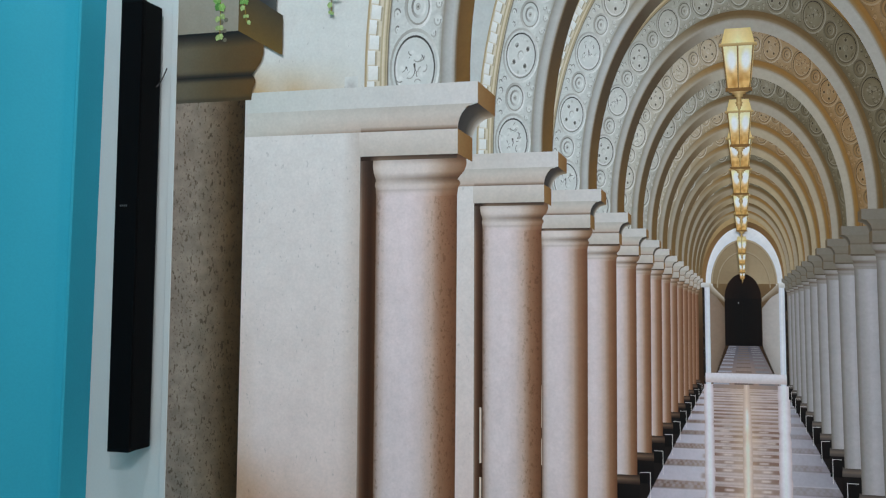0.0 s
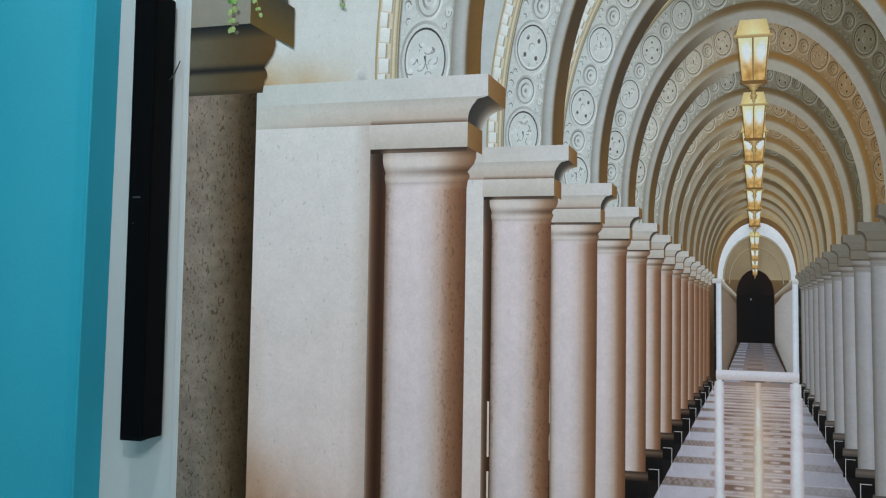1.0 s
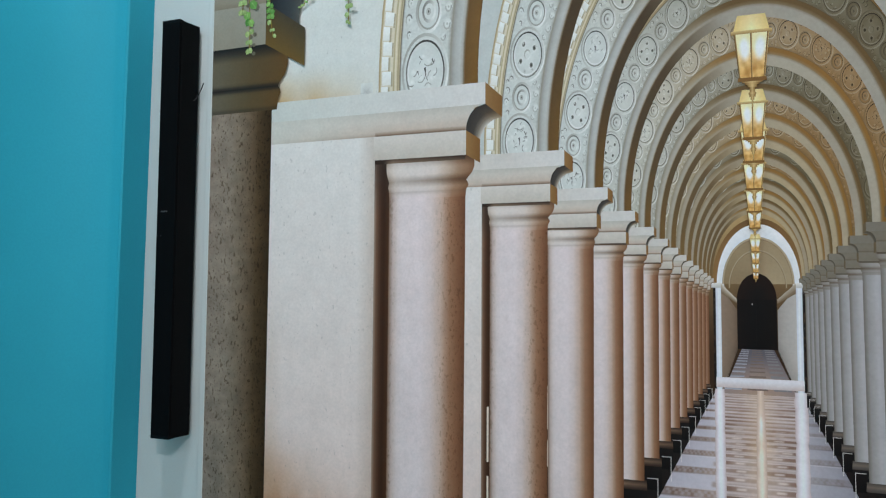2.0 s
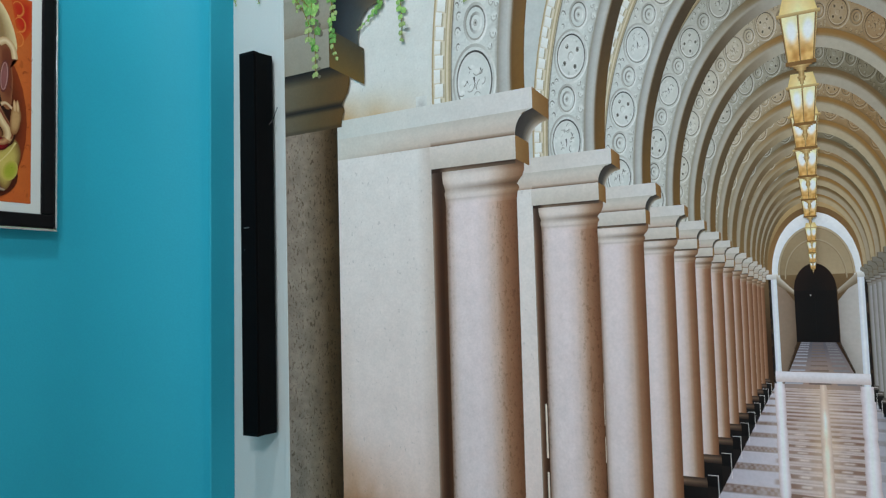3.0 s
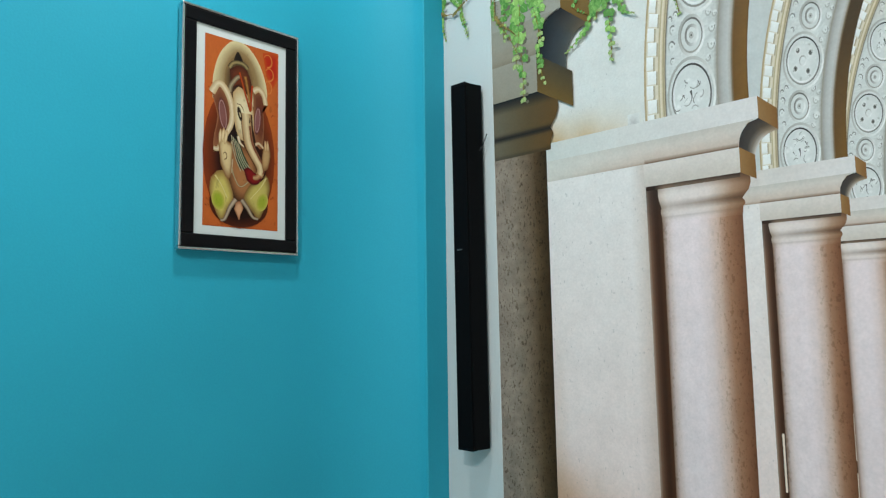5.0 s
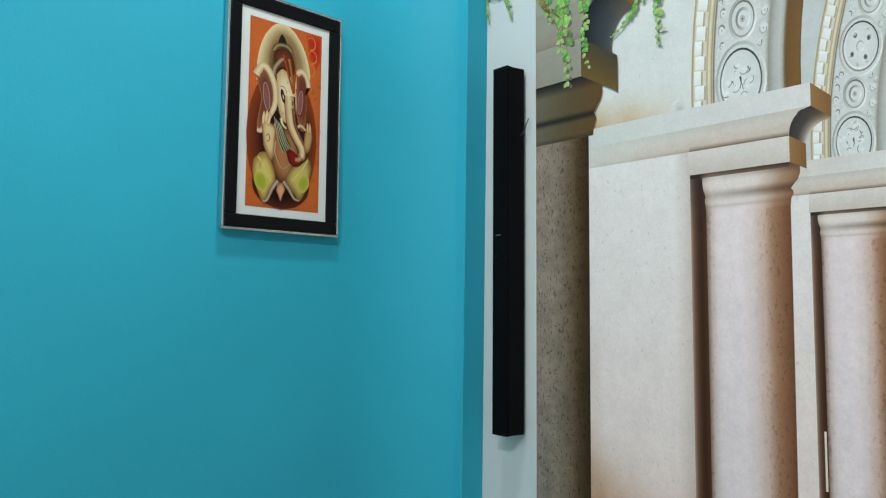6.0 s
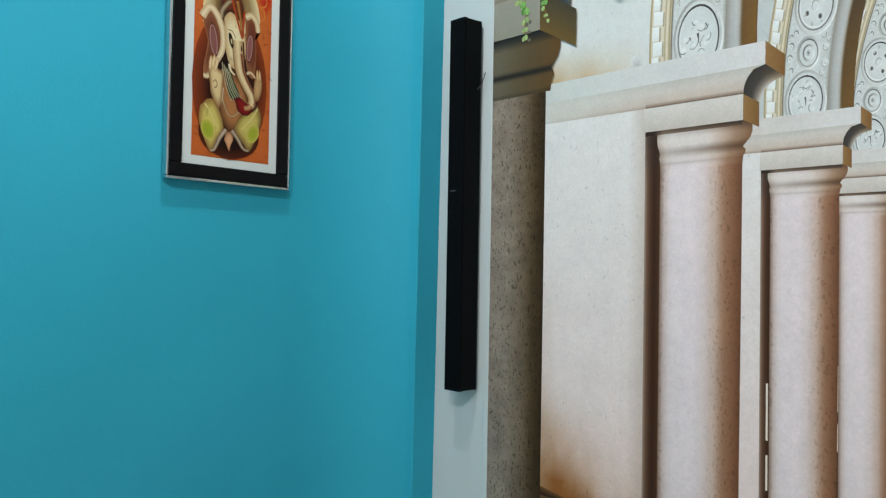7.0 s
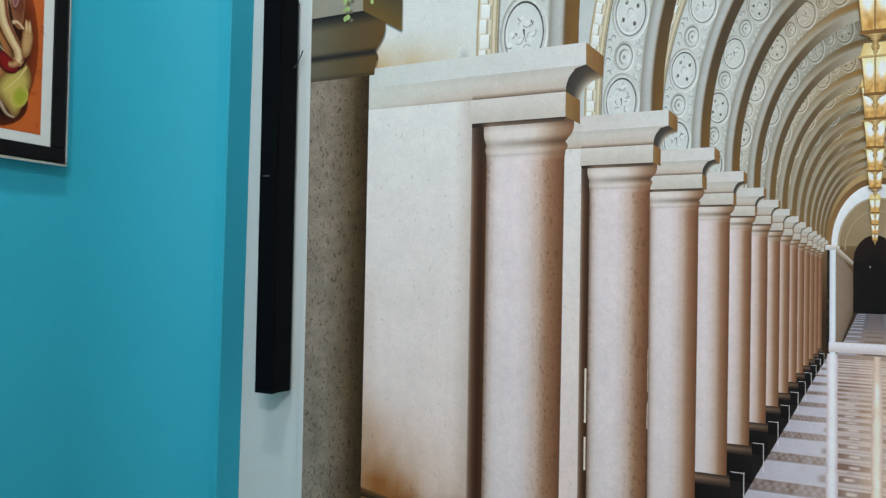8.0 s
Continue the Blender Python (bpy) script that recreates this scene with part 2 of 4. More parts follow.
class Sheet:
    """One printed piece: flat cells of ink, each sheet lying on the one before."""

    def __init__(self, level=None):
        layer[0] += level is None
        self.y = -0.0004 - 0.000004 * (level or layer[0])
        self.bm = bmesh.new()
        self.ink = self.bm.verts.layers.float_color.new("ink")
        self.step = 0

    def vert(self, x, z, c):
        v = self.bm.verts.new((min(max(x, LEFT), RIGHT), self.y - self.step * 0.0000015, min(max(z, LOW), HIGH)))
        v[self.ink] = (*tone(c), 1)
        return v

    def patch(self, place, colour, nu=1, nv=1, lift=True):
        """A grid of cells over u and v in 0..1; place(u, v) gives x and z, colour(u, v) the ink."""
        self.step += lift
        rows = [[self.vert(*place(i / nu, j / nv), colour(i / nu, j / nv)) for i in range(nu + 1)] for j in range(nv + 1)]
        for a, b in zip(rows, rows[1:]):
            for i in range(nu):
                f = (a[i], a[i + 1], b[i + 1], b[i])
                if max(v.co.x for v in f) - min(v.co.x for v in f) > 1e-6 and max(v.co.z for v in f) - min(v.co.z for v in f) > 1e-6:
                    self.bm.faces.new(f)
        return self

    def poly(self, points, colours):
        self.step += 1
        if isinstance(colours[0], (int, float)):
            colours = [colours] * len(points)
        self.bm.faces.new([self.vert(x, z, c) for (x, z), c in zip(points, colours)])
        return self

    def ring(self, c, a, b, w, tilt, colour, n=22, a0=0.0, a1=2 * math.pi):
        """An oval line of width w round c; colour may depend on the angle."""
        to = c if callable(c) else (lambda p, q: (c[0] + p * math.cos(tilt) - q * math.sin(tilt), c[1] + p * math.sin(tilt) + q * math.cos(tilt)))

        def place(u, v):
            t = a0 + (a1 - a0) * u
            return to((a + w * (v - 0.5)) * math.cos(t), (b + w * (b / a) * (v - 0.5)) * math.sin(t))

        return self.patch(place, lambda u, v: colour(a0 + (a1 - a0) * u + tilt) if callable(colour) else colour, n, 1)

    def oval(self, c, a, b, tilt, colour, edge=None, n=18):
        to = c if callable(c) else (lambda p, q: (c[0] + p * math.cos(tilt) - q * math.sin(tilt), c[1] + p * math.sin(tilt) + q * math.cos(tilt)))

        def place(u, v):
            t = 2 * math.pi * u
            return to(a * max(v, 0.02) * math.cos(t), b * max(v, 0.02) * math.sin(t))

        return self.patch(place, lambda u, v: mix(colour, edge or colour, v), n, 2)

    def done(self, name, mat=None, label="", parent=None):
        if name not in SHARED_LEVEL:
            layer[0] += int(self.step * 0.0000015 / 0.000004) + 1
        loose = [v for v in self.bm.verts if not v.link_faces]
        for v in loose:
            self.bm.verts.remove(v)
        if not self.bm.faces:
            self.bm.free()
            return None
        for f in self.bm.faces:
            f.normal_update()
            if f.normal.y > 0:
                f.normal_flip()
        return part(name, self.bm, mat or SMOOTH, parent or mural, label)


def at(X, Z, d, side=1):
    """The wall place of a point of the printed hall: X across from its middle, Z over the eye, d away."""
    return VX + side * X / d, VZ + Z / d


FIRST, LAST, FLOOR_Z = 1.10, 14, -2.05
END = FIRST + LAST + 0.7
SPRING, RISE, MIDDLE = 0.932, 1.58, 0.011  # the arches' springing, their height over half their width, their middle line

def ground_ink(z):
    return mix((214, 211, 206), (206, 214, 211), (z - LOW) / (HIGH - LOW) * 1.1)


# paper ground: pale plaster over the ledge, warm vault tone behind the arches
sheet = Sheet()
sheet.patch(lambda u, v: (LEFT + (RIGHT - LEFT) * u, LOW + (HIGH - LOW) * v), lambda u, v: ground_ink(LOW + (HIGH - LOW) * v), 24, 24)
sheet.done("printed_ground", PRINT, "pale printed plaster")
# soft brown dirt over the ledge
sheet = Sheet()


def dirt(u, v):
    z = 1.80 + 0.10 * v
    n = noise.noise((u * 5, v * 2, 0.3))
    return mix(ground_ink(z), (192, 168, 128), (1 - v) ** 2.0 * (1 - u) ** 0.8 * (1.25 + 0.6 * n) * min(1, (1 - v) * 4))


sheet.patch(lambda u, v: (-0.41 + 0.245 * u, 1.80 + 0.10 * v), dirt, 20, 8)
sheet.patch(lambda u, v: (-0.205 + 0.028 * u, 1.805 + 0.03 * v), lambda u, v: mix(ground_ink(1.81), (150, 148, 146), (1 - v) * u * (1 - u) * 3 * (0.6 + noise.noise((u * 9, v * 9, 2)))), 6, 5)
sheet.done("printed_dirt", PRINT)

# the far hall: vault, end wall, white arch, dark door
sheet = Sheet()


def half_round(a, d, t):
    return at(MIDDLE - a * math.cos(t), SPRING + RISE * a * math.sin(t), d)


def end_arch(sheet, a, rise, b, rise_b, d, spring, middle, colour, n=40):
    """A band between two half ovals of the hall's end, with its own springing."""
    def place(u, v):
        r, k = (a, rise) if v < 0.5 else (b, rise_b)
        return at(middle - r * math.cos(math.pi * u), spring + k * r * math.sin(math.pi * u), d)
    return sheet.patch(place, colour, n, 1)


sheet.patch(lambda u, v: at(-1.6 + 3.2 * u, FLOOR_Z + 5.0 * v, END), lambda u, v: mix((66, 48, 32), (186, 160, 116), v * 1.4 - 0.3), 2, 10)
sheet.done("printed_end_wall")
sheet = Sheet()
end_arch(sheet, 1.10, 1.56, 0.98, 1.55, END, 0.80, 0.05, lambda u, v: mix((120, 92, 58), (150, 118, 78), abs(2 * u - 1)))
sheet.done("printed_end_shade")
sheet = Sheet()
end_arch(sheet, 0.99, 1.575, 0.85, 1.43, END, 0.80, 0.05, lambda u, v: mix((232, 235, 238), (214, 220, 226), 0.0 if v < 0.5 else 0.6))
sheet.done("printed_white_arch", label="bright white printed archway")
for sx, x0, x1 in ((-1, 0.975, 0.815), (1, 1.075, 0.925)):
    sheet = Sheet()
    sheet.patch(lambda u, v: at(x0 + 0.06 * u, FLOOR_Z + 2.80 * v, END, sx), lambda u, v: mix((34, 28, 26), (96, 78, 62), max(0, 1.5 * noise.noise((u, v * 40, sx)))), 2, 60)
    sheet.done("printed_iron_gate")
    sheet = Sheet()
    sheet.patch(lambda u, v: at(x0 + (x1 - x0) * u, FLOOR_Z + 2.87 * v, END, sx), lambda u, v: mix((228, 233, 240), (206, 212, 222), abs(2 * u - 1)), 4, 1)
    sheet.done("printed_white_jamb")
    sheet = Sheet()
    sheet.patch(lambda u, v: at(x0 + 0.10 + (x1 - x0 - 0.16) * u, 0.70 + 0.13 * v, END, sx), lambda u, v: mix((196, 196, 194), (226, 226, 224), v), 2, 2)
    sheet.done("printed_white_impost")
# the hall beyond the archway: arched vault, side walls with a cornice, chequered floor
sheet = Sheet()
end_arch(sheet, 0.855, 1.43, 0.0, 1.43, END, 0.80, 0.05, lambda u, v: mix((150, 132, 104), (172, 156, 128), u))
sheet.done("printed_far_vault")
for k in range(2):
    sheet = Sheet()
    d = END * (1 + 0.22 * k)
    end_arch(sheet, 0.84, 1.44, 0.80, 1.44, d, 0.80 + 0.05 * k, 0.05, lambda u, v: mix((196, 184, 160), (140, 122, 94), 0.2 * k) if v < 0.5 else (136, 116, 88), 30)
    sheet.done("printed_far_rib")
for sx, c0, c1 in ((-1, (150, 132, 116), (122, 104, 88)), (1, (190, 186, 182), (162, 156, 150))):
    sheet = Sheet()
    wall_x = 0.84 if sx < 0 else 0.93
    sheet.patch(lambda u, v: at(wall_x + 0.20 * u, FLOOR_Z + (2.75 - 0.4 * u) * v, END + 20 * u, sx), lambda u, v: mix(mix(c0, c1, u), (60, 50, 42), 0.5 * max(0, 0.35 - v)), 6, 6)
    sheet.done("printed_far_side_wall")
    sheet = Sheet()
    sheet.patch(lambda u, v: at(wall_x + 0.20 * u, 0.56 + 0.26 * v + 0.10 * u, END + 20 * u, sx), lambda u, v: mix((120, 102, 80), (208, 202, 190), v * (1 if sx < 0 else 0.75)), 3, 3)
    sheet.done("printed_far_cornice")
sheet = Sheet()
sheet.patch(lambda u, v: at(-0.84 + 1.77 * u, FLOOR_Z, END + 22 * v), lambda u, v: mix(mix((156, 141, 138), (108, 105, 112), v * 1.3), (216, 176, 140), (1 - abs(2 * u - 1)) * max(0, 0.5 - v)), 8, 8)
sheet.done("printed_far_floor")
sheet = Sheet()
for k in range(12):
    d = END + 0.9 + k * 1.7
    for sx in (-1, 1):
        sheet.patch(lambda u, v: at(0.40 + 0.44 * u, FLOOR_Z, d + 0.75 * v, sx), lambda u, v: mix((182, 184, 194), (136, 133, 137), v) if sx < 0 else (140, 137, 139), lift=False)
    sheet.patch(lambda u, v: at(-0.26 + 0.52 * u, FLOOR_Z, d + 0.55 * v), lambda u, v: (132, 116, 108), lift=False)
tagged(sheet.done("printed_far_tile"), kind="stuff")
for sx in (-1, 1):
    sheet = Sheet()
    sheet.patch(lambda u, v: at((0.86 if sx < 0 else 0.94) + 0.22 * u - 0.05 * v, FLOOR_Z + 0.17 * v, END + 1 + 20 * u, sx), lambda u, v: (40, 34, 34), 3, 1)
    sheet.done("printed_far_plinth")
DOOR = 36.5
sheet = Sheet()
end_arch(sheet, 1.09, 1.44, 0.0, 1.44, DOOR, 0.92, 0.03, lambda u, v: (20, 17, 17) if v > 0.5 else (40, 26, 20), 30)
sheet.patch(lambda u, v: at(0.03 - 1.09 + 2.18 * u, FLOOR_Z + 2.97 * v, DOOR), lambda u, v: mix((16, 14, 15), (26, 18, 16), abs(2 * u - 1)), 4, 1)
sheet.patch(lambda u, v: at(-0.24 + 0.05 * u, 0.60 + 0.09 * v, DOOR), lambda u, v: (190, 190, 190))
sheet.patch(lambda u, v: at(-0.02 + 0.03 * u, -1.9 + 2.6 * v, DOOR), lambda u, v: (26, 22, 22))
sheet.done("printed_door", label="dark printed doorway")

# the hall's floor
floor_d = lambda v: 1 / (1 / FIRST + (1 / END - 1 / FIRST) * v)
NEAR_D, SILL = 2.2, 16.7
JAMB = 0.91 / END  # the white jambs and, upright below them, their reflections
sheet = Sheet()
sheet.patch(lambda u, v: at(-1.3 + 2.6 * u, FLOOR_Z, floor_d(v)), lambda u, v: mix((214, 202, 198), (216, 208, 208), v ** 2 * 0.8), 8, 12)
for sx in (-1, 1):
    sheet.patch(lambda u, v: at(1.0 + 0.5 * u, FLOOR_Z, floor_d(v), sx), lambda u, v: (40, 34, 33), 1, 12)
sheet.done("printed_floor", label="glossy tiled floor of the printed hall")


def soft(x, lo, hi, w):
    """One between lo and hi, with soft edges."""
    return max(0.0, min(1.0, (x - lo) / w + 0.5)) * max(0.0, min(1.0, (hi - x) / w + 0.5))


NEAR_Z, FAR_Z = VZ + FLOOR_Z / 3.4, VZ + FLOOR_Z / END


def floor_depth(v):
    return FLOOR_Z / (NEAR_Z + (FAR_Z - NEAR_Z) * v - VZ)


def side_ink(u, v, sx):
    """Pale tiles, strips of brown chequer between them, and a thin bright joint."""
    d = floor_depth(v)
    phase, blur = (d - FIRST) % 1.0, 0.02 + 0.007 * d
    pale = mix((209, 205, 213), (190, 187, 197), u) if sx < 0 else mix((190, 188, 196), (160, 159, 169), u)
    brown = mix((172, 150, 138), (118, 96, 84), u) if sx < 0 else mix((166, 158, 157), (140, 133, 134), u)
    c = mix(pale, brown, soft(phase, 0.66, 0.98, blur) * (0.78 + 0.4 * noise.noise((u * 7, int(d), sx))))
    row = 1 if phase < 0.82 else 0
    chequer = soft((u * 9 + 0.5 * row) % 1.0, 0.15, 0.65, 0.2) * soft(phase, 0.70, 0.94, blur) * soft(d, 3, 10, 1)
    c = mix(c, mix(pale, brown, 0.25), 0.5 * chequer)
    c = mix(c, (64, 50, 46), 0.55 * soft(phase, 0.625, 0.665, blur) * u)
    c = mix(c, (236, 233, 238), 0.75 * soft(phase, 0.995, 1.02, 0.03) + 0.55 * soft(phase, 0.60, 0.622, 0.03))
    return mix(c, brown, 0.6 * soft(phase, 0.12, 0.34, blur) * soft(u, 0.03, 0.17, 0.06) * soft(d, 3, 9, 2))


def middle_ink(u, v):
    """Brown and pale courses of the middle lane, broken by small insets and polished over."""
    d = floor_depth(v)
    x = abs(2 * u - 1)
    course, phase, blur = int(d * 2.4), (d * 2.4) % 1.0, 0.04 + 0.014 * d
    n = noise.noise((u * 3.0, course * 1.7, 0.5))
    pale, brown = mix((212, 198, 193), (203, 192, 192), x), mix((180, 152, 136), (144, 118, 106), x + 0.5 * n)
    c = mix(pale, brown, min(1.0, soft(phase, 0.08, 0.58 + 0.14 * n, blur) * (0.85 + 0.7 * n) + 0.45 * soft(phase, 0.72, 0.82, blur)))
    c = mix(c, (234, 226, 226), 0.6 * soft(phase, 0.62, 0.68, blur * 0.6))
    mid = 0.40 + 0.25 * noise.noise((course * 2.3, 1.0 if u > 0.5 else 0.0, 4.0))
    c = mix(c, (230, 221, 216), 0.8 * soft(x, mid, mid + 0.24, 0.06) * soft(phase, 0.22, 0.44, blur) * soft(d, 3, 11, 2))
    c = mix(c, (132, 104, 90), 0.5 * soft(x, mid + 0.02, mid + 0.16, 0.05) * soft(phase, 0.86, 0.94, blur) * (1 if course % 3 == 0 else 0))
    # light from the lanterns spreads round the middle line
    return mix(c, (240, 214, 178), 0.40 * max(0, 1 - x * 2.2) * (0.7 + noise.noise((v * 14, 0, 2))))


for sx in (-1, 1):
    sheet = Sheet()
    sheet.patch(lambda u, v: (VX + sx * (JAMB + (1.03 / floor_depth(v) - JAMB) * u), NEAR_Z + (FAR_Z - NEAR_Z) * v), lambda u, v: side_ink(u, v, sx), 36, 300)
    sheet.done("printed_floor_tile")
sheet = Sheet()
sheet.patch(lambda u, v: (VX + 0.003 + (2 * u - 1) * JAMB * 1.03, NEAR_Z + (FAR_Z - NEAR_Z) * v), middle_ink, 40, 340)
sheet.done("printed_floor_lane")
# reflections of the white archway and of the lanterns, upright on the polished floor
z_top, z_low = VZ + FLOOR_Z / SILL, VZ + FLOOR_Z / NEAR_D
for sx, j0, wide in ((-1, 0.0575, 1.0), (1, 0.0635, 1.25)):
    sheet = Sheet()

    def edge(u, z):
        return VX + sx * j0 + (2 * u - 1) * 0.0076 * wide * (1 + 0.28 * noise.noise((z * 60, sx, 1)) + 0.5 * (z_top - z))
    sheet.patch(lambda u, v: (edge(u, z_low + (z_top - z_low) * v), z_low + (z_top - z_low) * v), lambda u, v: mix((202, 188, 188), (238, 236, 246), 1.25 * (1 - abs(2 * u - 1)) ** 0.8), 6, 120)
    sheet.done("printed_floor_glow")
sheet = Sheet()
sheet.patch(lambda u, v: (VX + 0.004 + (2 * u - 1) * (0.0078 + 0.002 * noise.noise((0, v * 30, 1))) * (1.0 if v < 0.9 else 1.0 - 4 * (v - 0.9)), z_low + (z_top - z_low) * v),
            lambda u, v: mix((204, 182, 168), mix((238, 220, 200), (252, 246, 240), 0.5 + 0.8 * noise.noise((0, v * 22, 3))), (1 - abs(2 * u - 1)) ** 0.9 * 1.25 * (0.95 if v < 0.88 else 0.95 - 4.5 * (v - 0.88)) * (1.0 + 0.4 * noise.noise((u * 3, v * 50, 7)))), 8, 160)
sheet.done("printed_floor_glow")
sheet = Sheet()
sheet.patch(lambda u, v: (VX + 0.003 + (2 * u - 1) * 0.0655, 1.2600 + 0.0166 * v), lambda u, v: mix((206, 194, 192), (228, 227, 233), min(1, 1.5 * v) - max(0, v - 0.85)), 1, 8)
sheet.done("printed_sill")


# radii of the arches' mouldings: outer line, dentils, fillets, carved band, round rib, shaded reveal
OUTER, FILLET, CARVE_OUT, CARVE_IN, REVEAL = 1.450, 1.388, 1.352, 1.132, 1.012
GREY_BAYS = (4, 6, 9, 11, 13)  # bays whose far side is grey, not tan


def warm(u):
    return max(0.0, min(1.0, (u - 0.18) / 0.52))


def ring_ink(i, u):
    """The carved band's ink at u round the arch, from one springing to the other."""
    far = min(1.0, max(0, i - 3) / 6)
    left = mix((200, 206, 203), (158, 150, 132) if i in GREY_BAYS else (172, 157, 128), far)
    right = (108, 98, 74) if i in GREY_BAYS else (146, 116, 76)
    return mix(left, right, warm(u))


def bands(s, d, stops, n=56):
    """One sheet over the arch: stops are (radius, ink by u); the ends run straight down to the ledge."""
    def place(u, v):
        r = stops[round(v * (len(stops) - 1))][0]
        t = math.pi * (u * 1.06 - 0.03)
        x, z = half_round(r, d, min(max(t, 0), math.pi))
        return (x, at(0, 0.80, d)[1]) if t < 0 or t > math.pi else (x, z)
    return s.patch(place, lambda u, v: stops[round(v * (len(stops) - 1))][1](u), n, len(stops) - 1)


def local(d, angle, turn=0.0):
    """Places round a carved roundel: x and y in the hall's measure, drawn out upright as the print is."""
    hub = (MIDDLE - 1.240 * math.cos(angle), SPRING + RISE * 1.240 * math.sin(angle))

    def shift(c0, c1):
        def to(x, y):
            p, q = x + c0, y + c1
            return at(hub[0] + p * math.cos(turn) + q * math.sin(turn), hub[1] + RISE * (q * math.cos(turn) - p * math.sin(turn)), d)
        return to
    return shift


def build_medallion(arch, i, k, d, level):
    """One carved roundel: dotted and figured large ones alternate, with small ones between them."""
    s = Sheet(level)
    angle = radians(1.2 + 7.43 * k)
    u = angle / math.pi
    ground = ring_ink(i, u)
    g = warm(u)
    light = mix(ground, (238, 241, 240), 0.55 - 0.28 * g)
    shade = mix(ground, (84, 78, 64), 0.34)
    ink = mix((52, 52, 50), (44, 33, 18), g)
    rng = random.Random(i * 100 + k)
    big = k % 2 == 0
    upright, turned = local(d, angle), local(d, angle, angle)
    n = 30 if i <= 4 else 20
    # lit from below on the near side, so the upper edges are dark
    rim = lambda lo, hi: (lambda a: mix(shade, ink, lo + (hi - lo) * (0.5 + 0.5 * math.sin(a + 0.5))))
    soft = lambda a: mix(light, shade, 0.45 + 0.45 * math.sin(a - 0.9))
    if big:
        a = 0.083
        s.ring(upright(0, 0), a * 1.20, a * 1.20, 0.009, 0, soft, n)
        s.oval(upright(0, 0), a, a, 0, mix(ground, light, 0.55), mix(ground, light, 0.15), n)
        s.ring(upright(0, 0), a, a, 0.0060, 0, rim(0.15, 0.80), n)
        s.ring(upright(0, 0), a * 0.90, a * 0.90, 0.006, 0, lambda t: mix(light, ground, 0.5 + 0.5 * math.sin(t + 0.5)), n)
        if i <= 8 and k % 4 == 2:
            for j in range(4):
                x, y = 0.046 * math.cos(j * math.pi / 2 + 0.785), 0.046 * math.sin(j * math.pi / 2 + 0.785)
                s.oval(turned(x, y), 0.019, 0.019, 0, light, mix(ground, light, 0.4), 9)
                s.oval(turned(x, y), 0.0105, 0.0105, 0, ink, shade, 8)
                s.oval(turned(1.25 * y, -1.25 * x) if j % 2 else turned(1.1 * y, -1.1 * x), 0.006, 0.006, 0, shade, ground, 6)
            s.ring(turned(0, 0), 0.017, 0.017, 0.006, 0, soft, 12)
            for j in range(10):
                t = rng.uniform(0, 6.28)
                s.oval(turned(0.064 * math.cos(t), 0.064 * math.sin(t)), rng.uniform(0.006, 0.013), rng.uniform(0.005, 0.010), 0, mix(ground, rng.choice((light, shade)), 0.7), ground, 7)
        elif i <= 8:
            for j in range(12):
                t, r = rng.uniform(0, 6.28), rng.uniform(0.2, 0.8) * a
                a0 = rng.uniform(0, 6)
                w = rng.uniform(0.010, 0.020)
                s.oval(upright(r * math.cos(t) + 0.004, r * math.sin(t) - 0.003), w * 0.7, w * 0.5, 0, light, mix(ground, light, 0.4), 8)
                s.ring(upright(r * math.cos(t), r * math.sin(t)), w, w * 0.8, 0.0040, 0, mix(mix(ground, shade, 0.7), ink, rng.uniform(0.0, 0.3)), 8, a0, a0 + rng.uniform(1.0, 2.4))
            # deep cuts about the middle
            for x0, y0, x1, y1, w in ((-0.001, 0.012, 0.004, -0.008, 0.0065), (0.003, -0.006, -0.002, -0.020, 0.0045), (-0.018, -0.008, -0.032, -0.018, 0.0050), (-0.033, 0.004, -0.028, -0.006, 0.0032), (0.030, 0.034, 0.040, 0.020, 0.0032), (-0.020, 0.030, -0.026, 0.020, 0.0028)):
                to = upright(0, 0)
                s.patch(lambda p, q: to(x0 + (x1 - x0) * p + w * (q - 0.5) * (1.4 - p), y0 + (y1 - y0) * p + 0.5 * w * (q - 0.5)), lambda p, q: mix(mix(shade, ink, 0.75), shade, 0.6 * p), 3, 1)
    else:
        a = 0.047
        s.ring(upright(0, 0), a * 1.12, a * 1.12, 0.010, 0, soft, n)
        s.oval(upright(0, 0), a * 0.98, a * 0.98, 0, mix(ground, light, 0.5), ground, n)
        s.ring(upright(0, 0), a * 0.98, a * 0.98, 0.0055, 0, rim(-0.3, 0.45), n)
        if i <= 8:
            s.ring(upright(0.002, 0), a * 0.56, a * 0.56, 0.009, 0, lambda t: mix(light, mix(shade, ink, 0.25), 0.5 + 0.5 * math.sin(t - 1.2)), 16)
            s.oval(upright(0, 0), 0.010, 0.010, 0, light, shade, 9)
            s.oval(upright(0, 0), 0.0045, 0.0045, 0, ink, shade, 7)
    s.done("printed_medallion", SMOOTH, parent=arch)
